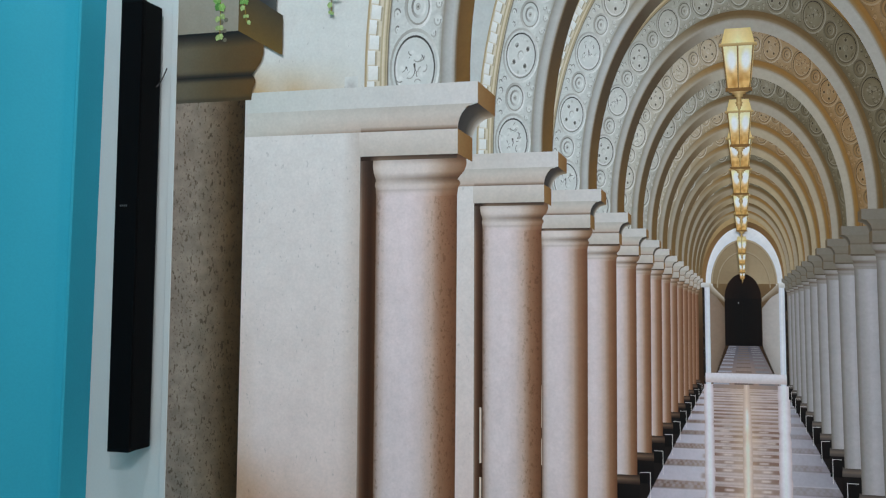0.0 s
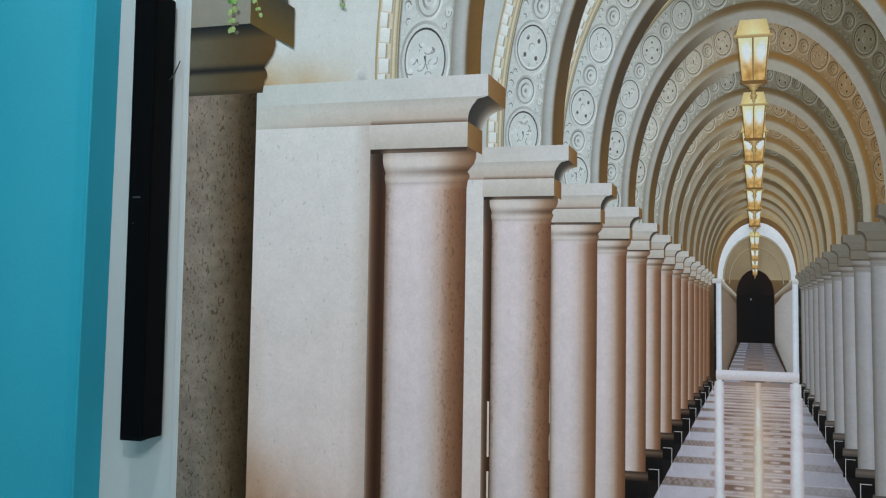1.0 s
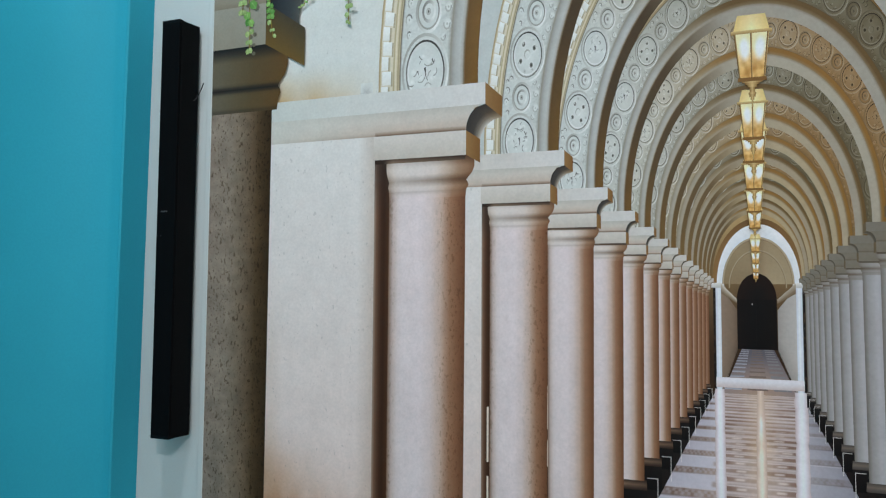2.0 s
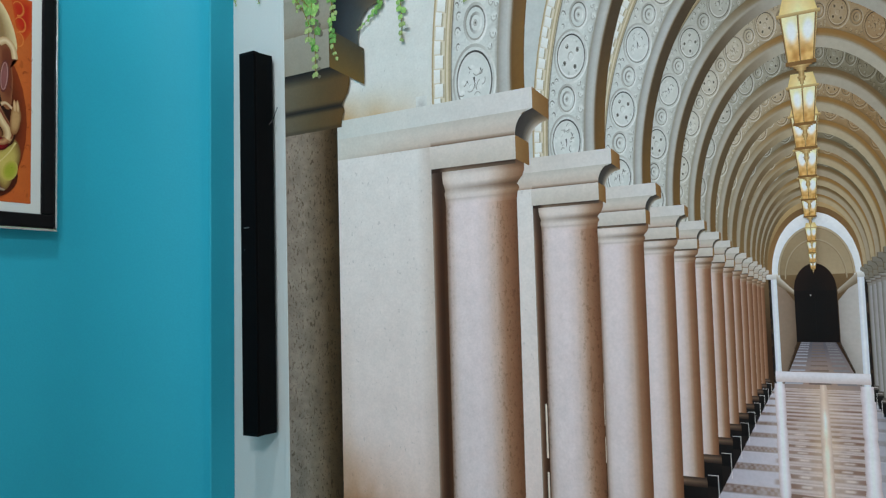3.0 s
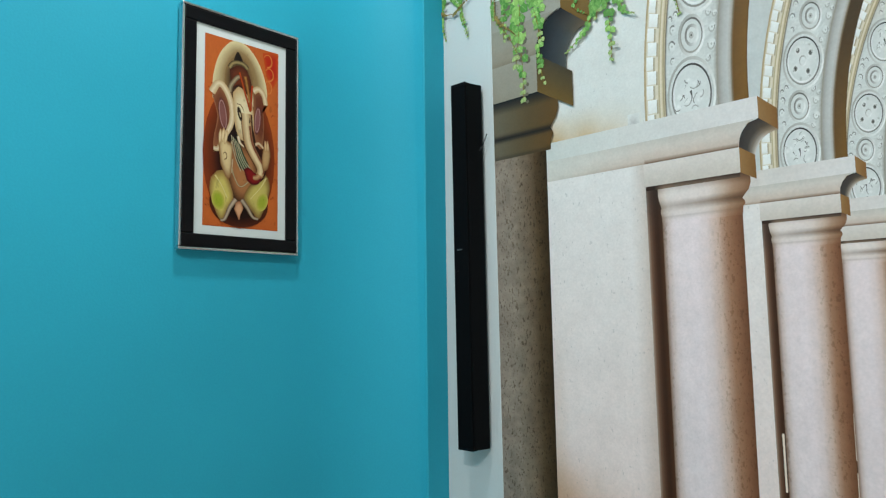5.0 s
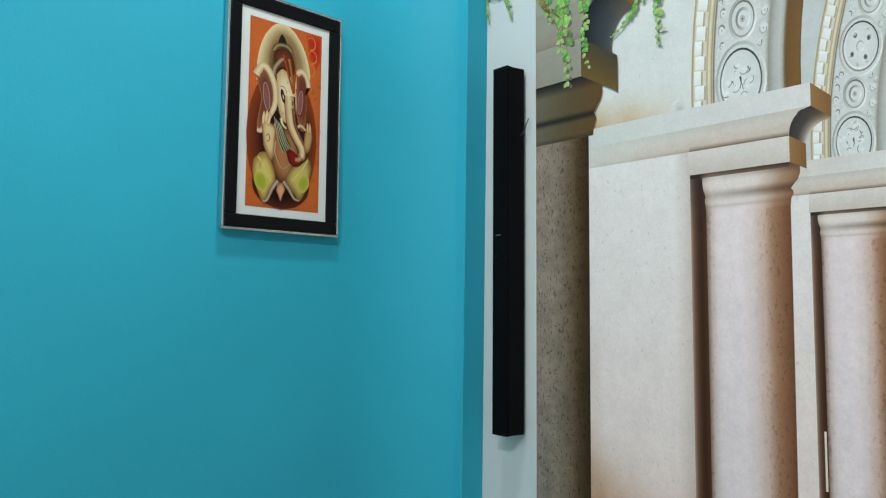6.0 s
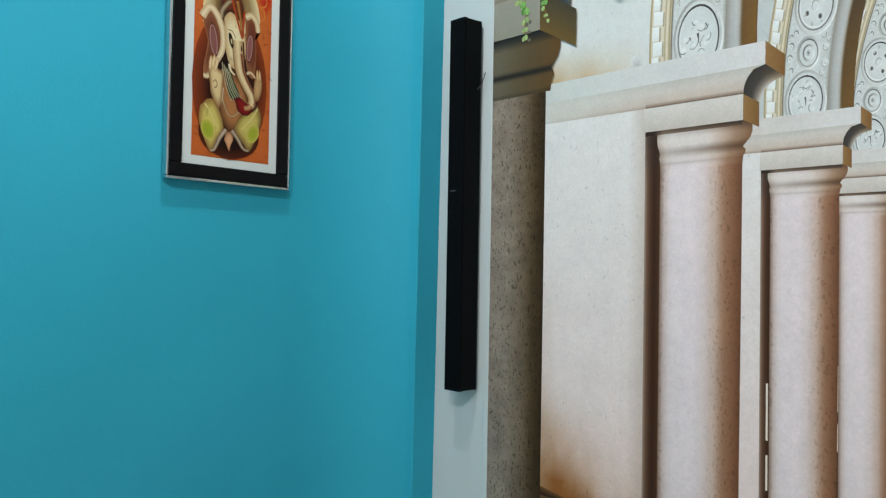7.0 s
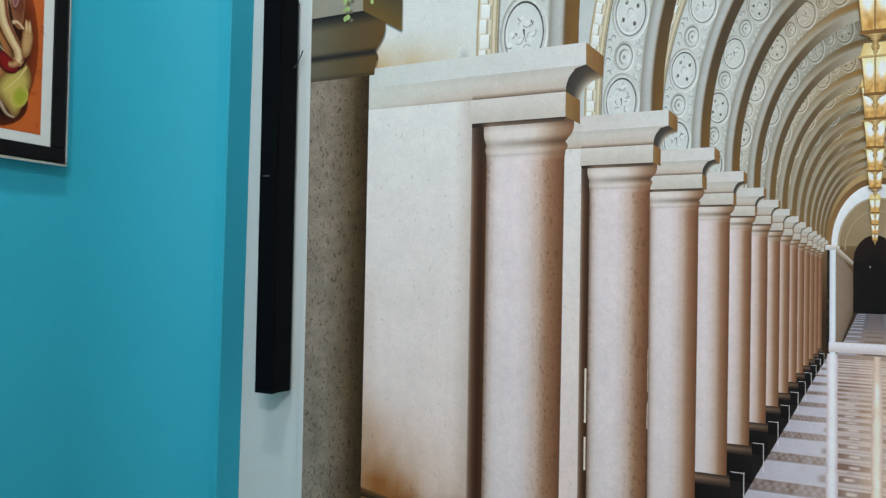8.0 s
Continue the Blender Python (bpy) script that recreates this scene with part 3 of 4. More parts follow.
    if not big and i <= 7:
        # carved curls fill the band's edges beside the small roundels
        s = Sheet(level)
        for sx in (-1, 1):
            for x, y, r in ((0.083, 0.020, 0.012), (0.087, -0.028, 0.0135), (0.070, 0.060, 0.010), (0.078, -0.066, 0.009), (0.092, 0.050, 0.008)):
                x, y = sx * x + rng.uniform(-0.004, 0.004), y + rng.uniform(-0.006, 0.006)
                a0 = rng.uniform(-1.0, 1.0) + (math.pi if sx > 0 else 0)
                s.oval(turned(x + 0.002, y + 0.001), r * 1.3, r * 1.15, 0, mix(ground, light, 0.8), mix(ground, light, 0.1), 9)
                s.ring(turned(x, y), r, r, 0.0050, 0, lambda t: mix(mix(ground, shade, 0.6), ink, 0.10 + 0.28 * math.sin(t + 0.4)), 9, a0, a0 + 3.6)
                s.oval(turned(x + 0.001, y), r * 0.35, r * 0.35, 0, shade, ground, 6)
        tagged(s.done("printed_curl", SMOOTH, parent=arch), kind="stuff")


def build_arch(i):
    """The printed arch of one bay: pale face, dentils, fillets, carved band, rib and shaded reveal."""
    d = FIRST + i
    far = min(1.0, max(0, i - 3) / 6)
    flat = lambda left, right: (lambda u: mix(mix(left, (166, 148, 116), 0.45 * far), right, warm(u)))
    s = Sheet()
    stops = [(OUTER, flat((168, 152, 118), (140, 112, 64))), (1.441, flat((186, 172, 140), (150, 122, 74))), (1.4405, flat((206, 202, 184), (140, 112, 66))), (FILLET, flat((210, 205, 186), (150, 122, 74))), (1.381, flat((176, 164, 130), (110, 84, 44))),
             (1.374, flat((216, 210, 190), (164, 136, 86))), (1.366, flat((196, 186, 158), (150, 122, 74))), (1.362, flat((158, 146, 118), (110, 84, 44))), (1.357, flat((190, 180, 154), (136, 108, 62))), (CARVE_OUT, flat((84, 74, 58), (84, 64, 36)))]
    if i > 1:
        face = flat((192, 199, 197), (160, 148, 122))
        stops = [(1.90 if i < 4 else 1.56, face), (OUTER + 0.0015, face)] + stops
    bands(s, d, stops)
    arch = s.done("printed_arch", SMOOTH, "printed arch with carved roundels")
    s = Sheet()
    base = lambda k, c: (lambda u: mix(ring_ink(i, u), c, k))
    bands(s, d, [(CARVE_OUT, base(0.55, (70, 62, 46))), (1.345, base(0.0, (0, 0, 0))), (1.28, base(0.12, (235, 238, 236))), (1.20, base(0.12, (235, 238, 236))), (1.146, base(0.05, (90, 84, 70))), (CARVE_IN, base(0.38, (96, 84, 60)))])
    s.done("printed_carved_band", CARVED[i], parent=arch)
    # the rib is pale outside and dark inside on one flank, ochre outside and white inside on the other
    s = Sheet()

    def rib(left, right):
        return lambda u: mix(mix(left, (156, 138, 108), 0.62 * far), mix(right, (150, 128, 92), 0.12 * far), max(0.0, min(1.0, (u - 0.25) / 0.20)))

    def reveal(deep):
        foot, top = (130, 98, 50), (82, 68, 48)
        return lambda u: mix(mix(mix(mix(foot, top, min(1, u / (0.55 if i == 1 else 0.16))), (84, 64, 42), deep), (142, 120, 86), 0.58 * far), lit, max(0.0, min(1.0, (u - 0.28) / 0.16)))
    ochre = (112, 90, 54) if i in GREY_BAYS else (146, 110, 56)
    lit = mix((172, 170, 162), (178, 162, 132), far) if i not in GREY_BAYS else mix((166, 163, 154), (168, 156, 134), far)
    bands(s, d, [(CARVE_IN, rib((150, 146, 136), mix(ochre, (80, 66, 40), 0.2))), (1.126, rib((158, 157, 150), ochre)), (1.108, rib((178, 181, 178), ochre)), (1.090, rib((186, 190, 187), mix(ochre, (150, 140, 120), 0.5))), (1.080, rib((178, 176, 168), mix(lit, (120, 110, 92), 0.25))),
                 (1.072, rib((128, 114, 90), lit)), (1.066, reveal(0.25)), (1.045, reveal(0.10)), (1.020, reveal(0.0)), (REVEAL, reveal(0.3))])
    s.done("printed_rib", SMOOTH, parent=arch)
    if i <= 4:
        s = Sheet()

        def course(a, t):
            if t < 0 or t > math.pi:
                over = -t if t < 0 else t - math.pi
                return at(MIDDLE + (-a if t < 0 else a), SPRING - over * RISE * 1.41, d)
            return half_round(a, d, t)

        t, k = -0.085, 0
        while t < math.pi + 0.08:
            a0, a1 = (1.434, 1.393) if k % 2 else (1.438, 1.407)
            ink = mix((226, 231, 229), (196, 178, 136), warm(t / math.pi))
            dark = mix((160, 150, 124), (104, 82, 46), warm(t / math.pi))
            s.patch(lambda u, v: course(a1 - 0.009 * u, t - 0.003 + 0.0275 * v), lambda u, v: mix(dark, (206, 202, 184), u * 0.7), lift=False)
            s.patch(lambda u, v: course(a0 + (a1 - a0) * u, t + 0.0262 * v), lambda u, v: mix(ink, dark, 0.12 * (1 - v)), lift=False)
            t += 0.0285
            k += 1
        tagged(s.done("printed_dentil_course", SMOOTH, parent=arch), kind="stuff")
    if i <= 11:
        layer[0] += 1
        level = layer[0]
        for k in range(25):
            build_medallion(arch, i, k, d, level)
        layer[0] += 30


SHAFT_L = [(0, (134, 108, 88)), (0.04, (192, 176, 168)), (0.14, (219, 210, 210)), (0.42, (223, 213, 214)), (0.57, (214, 201, 198)), (0.69, (198, 176, 163)), (0.80, (160, 124, 99)), (0.93, (134, 96, 71)), (1, (116, 80, 57))]
SHAFT_R = [(0, (124, 120, 112)), (0.12, (158, 156, 155)), (0.40, (184, 183, 186)), (0.70, (170, 169, 172)), (0.9, (132, 130, 130)), (1, (84, 80, 76))]
SHAFT_0 = [(0, (112, 106, 98)), (0.3, (146, 139, 129)), (0.62, (140, 131, 118)), (0.80, (116, 102, 84)), (0.89, (84, 68, 46)), (1, (62, 48, 30))]
AXIS, RADIUS, BACK = -1.268, 0.173, 0.087


def build_bay(i, side):
    """One printed bay: wall face, jamb, column, capital and ledge."""
    d = FIRST + i
    dc = d + BACK
    sgn = 1 if side < 0 else -1
    dim = i == 0 and side < 0
    P = lambda X, Z, dd: at(X, Z, dd, sgn)
    grey = (lambda c: mix(c, (104, 98, 84), 0.72)) if side > 0 else (lambda c: mix(c, (112, 114, 98), 0.58)) if dim else (lambda c: mix(c, (160, 142, 116), 0.22 * min(1, max(0, i - 3) / 8)))
    # wall face beside the column
    if i >= 1:
        s = Sheet()
        far = -1.98 if i == 1 else -1.75

        def wall_ink(u, v):
            z = VZ + (FLOOR_Z + (0.735 - FLOOR_Z) * v) / d
            x = VX + (far + (-1.44 - far) * u) / d
            # print's own tint, with low ink raised to make up for weak lamp light
            c = mix((226, 212, 207), (217, 217, 214), (z - 1.0) / 0.7)
            if i == 1 and side < 0:
                n = noise.noise((x * 14, z * 9, 0)) * 0.5 + noise.noise((x * 40, z * 30, 1)) * 0.25
                stain = max(0, (1.12 - z) / 0.17) ** 1.3 * max(0.15, 1 - (x + 0.42) / 0.20) + max(0, (0.94 - z) / 0.05) * 0.5
                c = mix(c, (150, 100, 54), stain * (0.9 + 1.3 * n))
                c = mix(c, (176, 160, 146), max(0, (x + 0.205) / 0.04) * 0.5)
                c = mix(c, (186, 162, 138), max(0, (-0.375 - x) / 0.045) * max(0.0, 1.45 - z) * (1.0 + 1.5 * n))
            return grey(c)

        s.patch(lambda u, v: P(far + (-1.44 - far) * u, FLOOR_Z + (0.735 - FLOOR_Z) * v, d), wall_ink, 24 if i == 1 else 3, 40 if i == 1 else 6)
        if i == 1 and side < 0:
            s.patch(lambda u, v: (-0.42 + 0.15 * u, 0.893 + 0.020 * v * (1 - u) - 0.006 * u), lambda u, v: mix((52, 36, 24), (120, 88, 54), v), 6, 3)
            s.patch(lambda u, v: (-0.42 + 0.262 * u, 0.84 + 0.053 * v - 0.010 * u), lambda u, v: mix((112, 82, 54), (96, 68, 44), u), 6, 2)
        s.done("printed_wall_face", PRINT, "pale printed plaster wall, stained brown at the foot" if i == 1 and side < 0 else "")
        # dark jamb with a thin lit edge
        s = Sheet()
        jamb = [(0, (166, 146, 130)), (0.12, (112, 84, 66)), (0.36, (66, 42, 28)), (0.60, (86, 60, 42)), (0.80, (150, 122, 92)), (0.90, (186, 166, 138)), (1, (108, 82, 56))]
        s.patch(lambda u, v: P(-1.452 + 0.115 * u, FLOOR_Z + (0.64 - FLOOR_Z) * v, d), lambda u, v: grey(mix(ramp(jamb, u), (58, 52, 50), max(0, v - 0.9) * 6)), 10, 20)
        if side < 0 and 2 <= i <= 4:
            for z0, z1 in ((-1.13, -0.94), (-0.86, -0.55)):
                s.patch(lambda u, v: P(-1.418 + 0.011 * u, z0 + (z1 - z0) * v, d), lambda u, v: (224, 214, 198))
        s.done("printed_jamb")
    # plinth, base mouldings and shaft
    s = Sheet()
    shaft = SHAFT_R if side > 0 else SHAFT_0 if dim else SHAFT_L
    if side > 0:
        shaft = [(1 - p, c) for p, c in shaft[::-1]]
    base_z = -1.86 if side < 0 else -1.93
    if i >= 2:
        s.patch(lambda u, v: P(AXIS + (2 * u - 1) * RADIUS * 1.08, base_z - 0.28 + 0.28 * v, dc), lambda u, v: mix((20, 17, 18), (38, 33, 32), u * v), 3, 2)
        s.patch(lambda u, v: P(AXIS + (2 * u - 1) * RADIUS * (1.1 - 0.03 * v), base_z + 0.11 * v, dc), lambda u, v: mix(mix((150, 126, 106), (50, 40, 36), abs(2 * v - 1)), (60, 46, 38) if side < 0 else (104, 104, 102), 0.5 * u if side < 0 else 0.6), 3, 4)
    foot = base_z + 0.10

    def shaft_ink(u, v):
        c = ramp(shaft, u)
        if side < 0 and i >= 1:
            c = mix(c, (172, 138, 104), 0.16 * max(0, 0.55 - v) * u + 0.05 * min(1, max(0, i - 3) / 8))
        return c

    s.patch(lambda u, v: P(AXIS + (2 * u - 1) * RADIUS * ((0.915 if dim and u > 0.5 else 1.0) - (0.02 if dim else 0.065) * (1 - v) ** 1.5 * (u if side < 0 else 1)), foot + (0.50 - foot) * v, dc), shaft_ink, 16, 16)
    s.done("printed_shaft", GRANITE if dim else STONE if side < 0 and i <= 2 else SMOOTH, "dark speckled granite shaft in the print" if dim else "pale printed stone shaft")
    # necking and round cushion
    s = Sheet()
    neck = [(0.0, 1.0), (0.18, 1.02), (0.26, 1.06), (0.32, 1.05), (0.37, 1.01), (0.45, 1.06), (0.55, 1.13), (0.68, 1.17), (0.80, 1.17), (0.90, 1.15), (1.0, 1.10), (1.3, 1.05)]

    def swell(v):
        for (p, a), (q, b) in zip(neck, neck[1:]):
            if v <= q:
                return a + (b - a) * (v - p) / (q - p)
        return neck[-1][1]

    def cushion(u, v):
        c = ramp(shaft, u * 0.97)
        if dim:
            c = mix(ramp([(0, (128, 127, 110)), (0.5, (116, 112, 94)), (0.75, (104, 90, 62)), (1, (108, 82, 44))], u), (62, 60, 54), 0.15)
            line = max(0, 1 - abs(v - 0.37) / 0.08) * 0.9 + max(0, (v - 0.82) / 0.2) * 0.9 + max(0, 1 - abs(v - 0.02) / 0.06) * 0.4
            return mix(c, (34, 36, 38), line)
        if side < 0:
            c = mix(c, mix((204, 199, 188), (150, 122, 94), max(0, (u - 0.6) / 0.4)), 0.45 * min(1, v / 0.25))
        c = mix(c, (228, 223, 216), 0.45 * max(0, 1 - abs(v - 0.66) / 0.2) * (1 - u))
        c = mix(c, (78, 56, 40), max(0, (v - 0.72) / 0.26) * (0.16 + 0.76 * u ** 1.5) + max(0, 1 - abs(v - 0.40) / 0.14) * (0.12 + 0.50 * u) + max(0, 1 - abs(v - 0.14) / 0.05) * 0.14)
        return grey(c) if side < 0 else mix(c, (120, 112, 96), 0.35)

    lean = (lambda u: 1.0) if dim else (lambda u: 0.5 if u < 0.5 else 1.32)
    s.patch(lambda u, v: P(AXIS + (2 * u - 1) * RADIUS * (1 + (swell(v * 1.25) - 1) * lean(u)), (0.495 if dim else 0.47) + (0.206 if dim else 0.231) * v, dc), lambda u, v: cushion(u, v * 1.25), 12, 34)
    s.done("printed_cushion", SMOOTH)
    # ledge, cove and slabs
    s = Sheet()
    left = -1.98 if i == 1 else -1.62
    front = (199, 205, 200) if i == 1 else (204, 200, 193)
    cheek_ink = [(150, 118, 78), (132, 98, 56)]
    # soft shade under the lower slab
    if not dim:
        s.patch(lambda u, v: P(-1.452 + 0.40 * u, 0.600 + 0.022 * v, d), lambda u, v: grey(mix((150, 132, 114), (54, 40, 32), v * 0.5 + 0.5 * u if u > 0.16 else 0.95)), 10, 4)
    # lower slab
    s.patch(lambda u, v: P(-1.458 + 0.408 * u, 0.618 + 0.10 * v, d), lambda u, v: grey(mix((210, 206, 200), (196, 190, 181), 1 - v)), 4, 2)
    s.patch(lambda u, v: P(-1.05, 0.618 + 0.10 * v, d + 0.125 * u), lambda u, v: grey(mix(*cheek_ink, u)) if not dim else mix((112, 92, 50), (78, 72, 56), v), 2, 2)
    s.done("printed_lower_slab", SMOOTH)
    s = Sheet()
    # cove between the slabs
    cove = [(0, (168, 150, 134)), (0.16, (196, 184, 172)), (0.6, (203, 198, 190)), (1, (190, 188, 180))]
    s.patch(lambda u, v: P(left + (-1.05 + 0.08 * (1 - math.sqrt(max(0, 1 - min(1, v) ** 2))) - left) * u, 0.718 + 0.105 * v, d), lambda u, v: grey(mix(ramp(cove, v), (202, 205, 198), 0.85 * max(0, 1 - u * 1.5) if i == 1 else 0)), 10, 6)
    if not dim:
        s.patch(lambda u, v: P(-1.452 + 0.40 * u, 0.718 + 0.020 * v, d), lambda u, v: grey(mix((112, 90, 72), ramp(cove, 0.2), v ** 0.7)), 4, 4)
    curl = lambda v: -1.05 + 0.08 * (1 - math.sqrt(max(0, 1 - v * v)))
    hollow = [(0, (64, 60, 57)), (0.5, (78, 73, 68)), (0.8, (136, 128, 116)), (1, (200, 195, 186))]
    if dim:
        hollow = [(0, (34, 38, 42)), (0.5, (58, 64, 68)), (0.8, (70, 75, 76)), (1, (88, 92, 88))]
    s.patch(lambda u, v: P(curl(v), 0.718 + 0.10 * v, d + (0.105 - 0.01 * v if dim else 0.125 + 0.035 * v) * u), lambda u, v: (lambda c: c if dim else grey(c))(mix(ramp(hollow, u), (120, 92, 56), max(0, v - 0.75) * 2 * u)), 8, 10)
    s.done("printed_cove", SMOOTH)
    s = Sheet()
    # upper slab
    s.patch(lambda u, v: P(left + (-0.97 - left) * u, 0.818 + 0.088 * v, d), lambda u, v: grey(mix(front, (211, 211, 209), u)), 6, 1)
    s.patch(lambda u, v: P(-0.97, 0.818 + 0.088 * v, d + (0.105 if dim else 0.16) * u), lambda u, v: grey(mix(*cheek_ink, u)) if not dim else mix((116, 92, 46), (126, 106, 62), v), 2, 1)
    s.done("printed_upper_slab", SMOOTH)


for bay_index in range(LAST, -1, -1):
    if bay_index >= 1:
        build_arch(bay_index)
    for bay_side in (1, -1):
        build_bay(bay_index, bay_side)

# posts and ropes along the columns
for k in range(4, LAST):
    for sx in (-1, 1):
        d = FIRST + k + 0.2
        sheet = Sheet()
        sheet.patch(lambda u, v: at(0.985 + 0.006 * u, FLOOR_Z + 0.30 * v, d, sx), lambda u, v: (226, 224, 222))
        sheet.patch(lambda u, v: at(0.985 + 0.11 * u, FLOOR_Z + 0.291 + 0.006 * v, d, sx), lambda u, v: (222, 220, 218))
        sheet.done("printed_post")


def build_lantern(d, k):
    """A gilt glass lantern of the print, hanging on the hall's middle line."""
    s = Sheet()
    Z, w = 2.15, 0.128 * (1 if d < 6.5 else 1.15)
    gold, deep, glass, hot = (212, 188, 134), (134, 100, 54), (242, 228, 186), (236, 242, 250)
    q = lambda X, dz: at(X, Z + dz, d)
    s.patch(lambda u, v: q((2 * u - 1) * w * (1.0 - 0.24 * v), 0.0 + 0.13 * v), lambda u, v: mix(mix((226, 204, 138), (246, 234, 186), 1 - abs(2 * u - 1)), gold, v * 0.5), 6, 3)
    s.patch(lambda u, v: q((2 * u - 1) * w * 1.12, -0.018 + 0.028 * v), lambda u, v: mix(gold, deep, 0.6 * (1 - v)), 4, 1)
    flame = lambda u, v: max(0, 1 - math.hypot((u - (0.28 if u < 0.5 else 0.76)) * 5.0, (v - 0.66) * 3.2))
    s.patch(lambda u, v: q((2 * u - 1) * w * (0.70 + 0.27 * v), -0.36 + 0.345 * v), lambda u, v: mix(mix(mix((190, 142, 78), (226, 190, 124), 0.5 + noise.noise((u * 6, v * 9, d))), glass, v * 2.0 - 0.4), hot, (1.8 if k < 2 else 2.6) * flame(u, v)), 20, 20)
    for x0 in (-1.0, -0.07, 0.88):
        s.patch(lambda u, v: q(w * (x0 + 0.11 * u) * (0.70 + 0.27 * v), -0.36 + 0.345 * v), lambda u, v: mix((104, 72, 32), gold, u * 0.8), 2, 3)
    s.patch(lambda u, v: q((2 * u - 1) * w * 0.78, -0.385 + 0.03 * v), lambda u, v: deep)
    for j, (hw, z0, z1) in enumerate(((0.56, -0.395, -0.385), (0.40, -0.41, -0.395), (0.26, -0.43, -0.41), (0.15, -0.47, -0.43), (0.21, -0.485, -0.47), (0.17, -0.505, -0.485), (0.10, -0.53, -0.505), (0.045, -0.58, -0.53))):
        s.patch(lambda u, v: q((2 * u - 1) * w * hw, z0 + (z1 - z0) * v), lambda u, v: mix(gold, deep, abs(2 * u - 1) * 0.8 + 0.1 * (j % 2)), 4, 1)
    s.done("printed_lantern", SMOOTH, "gilt glass lantern in the print")


for k, d in reversed(list(enumerate((4.55, 6.1, 7.05, 8.6, 10.5, 12.5, 17.2, 21.0, 25.5, 30.0)))):
    build_lantern(d, k)

# ---- ivy of the print ----
LEFT = PIER + 0.001
LEFT_EDGE = -0.569


def leaf(s, x, z, size, turn, c):
    """A lobed ivy leaf with a pale vein and its printed shade."""
    pts = []
    for k in range(11):
        a = 2 * math.pi * k / 11
        r = size * (0.86 + 0.16 * math.cos(a * 5 + 0.4)) * (1.12 if k in (0, 1, 10) else 0.92)
        pts.append((x + r * math.cos(a + turn), z + r * math.sin(a + turn)))
    s.poly(pts, [mix(c, (74, 124, 58), 0.5 * ((k * 7) % 5) / 4) for k in range(11)])
    tip = (x + size * 0.9 * math.cos(turn), z + size * 0.9 * math.sin(turn))
    nx, nz = -math.sin(turn) * size * 0.06, math.cos(turn) * size * 0.06
    s.poly([(x - (tip[0] - x) * 0.5 + nx, z - (tip[1] - z) * 0.5 + nz), (x - (tip[0] - x) * 0.5 - nx, z - (tip[1] - z) * 0.5 - nz), tip], mix(c, (206, 232, 170), 0.4))


def strand(seed, x0, z0, x1, z1, size, green=1.0, wave=0.012, twig=(132, 116, 58), gap=0.78, leafy=((88, 142, 74), (164, 204, 124))):
    rng = random.Random(seed)
    n = max(6, int(math.hypot(x1 - x0, z1 - z0) / (size * gap)))
    path = []
    for k in range(n + 1):
        u = k / n
        path.append((x0 + (x1 - x0) * u + wave * math.sin(u * 5 + seed), z0 + (z1 - z0) * u + wave * 0.4 * math.sin(u * 7 + seed)))
    sh, s = Sheet(), Sheet()
    for (ax, az), (bx, bz) in zip(path, path[1:]):
        dx, dz = bx - ax, bz - az
        l = math.hypot(dx, dz) or 1
        w = 0.0011
        s.poly([(ax - dz / l * w, az + dx / l * w), (ax + dz / l * w, az - dx / l * w), (bx + dz / l * w, bz - dx / l * w), (bx - dz / l * w, bz + dx / l * w)], twig)
    for k, (x, z) in enumerate(path):
        u = k / n
        sz = size * (1.08 - 0.80 * u) * rng.uniform(0.75, 1.15)
        for j in (-1, 1):
            if rng.random() > green:
                continue
            lx, lz = x + j * sz * rng.uniform(0.25, 0.8), z + rng.uniform(-0.4, 0.4) * sz
            turn = -math.pi / 2 + j * rng.uniform(0.1, 0.9)
            c = mix(leafy[0], leafy[1], rng.random())
            if u > 0.9:
                c = mix(c, (206, 206, 160), 0.6)
            leaf(s, lx, lz, sz * 0.95, turn, c)
            if rng.random() < 0.66 or (-0.46 < lx < -0.235 and lz > 1.92):
                continue
            pts = [(lx + 0.009 + sz * 0.62 * math.cos(2 * math.pi * q / 7), lz - 0.008 + sz * 0.62 * math.sin(2 * math.pi * q / 7)) for q in range(7)]
            sh.poly(pts, (182, 191, 192) if lx < LEFT_EDGE else (112, 110, 96) if lx < -0.42 else (50, 53, 54) if lx < -0.30 else (190, 197, 193))
    sh_ob = sh.done("printed_ivy_shade")
    if sh_ob:
        tagged(sh_ob, kind="stuff")
    s.done("printed_ivy", SMOOTH, "green ivy strand in the print")


for seed, x0, z0, x1, z1, size in ((1, -0.738, 2.36, -0.722, 2.150, 0.013), (2, -0.668, 2.36, -0.655, 2.140, 0.012), (3, -0.70, 2.32, -0.672, 2.19, 0.009)):
    strand(seed, x0, z0, x1, z1, size)
for seed, x0, z0, x1, z1, size, green in ((4, -0.515, 2.36, -0.478, 1.935, 0.026, 0.85), (5, -0.49, 2.36, -0.487, 2.02, 0.029, 0.95), (6, -0.545, 2.33, -0.515, 2.09, 0.0196, 0.9), (7, -0.425, 2.36, -0.407, 1.953, 0.0184, 0.8), (8, -0.43, 2.34, -0.420, 2.06, 0.0207, 0.85), (9, -0.57, 2.24, -0.50, 2.052, 0.008, 0.35)):
    strand(seed, x0, z0, x1, z1, size, green)
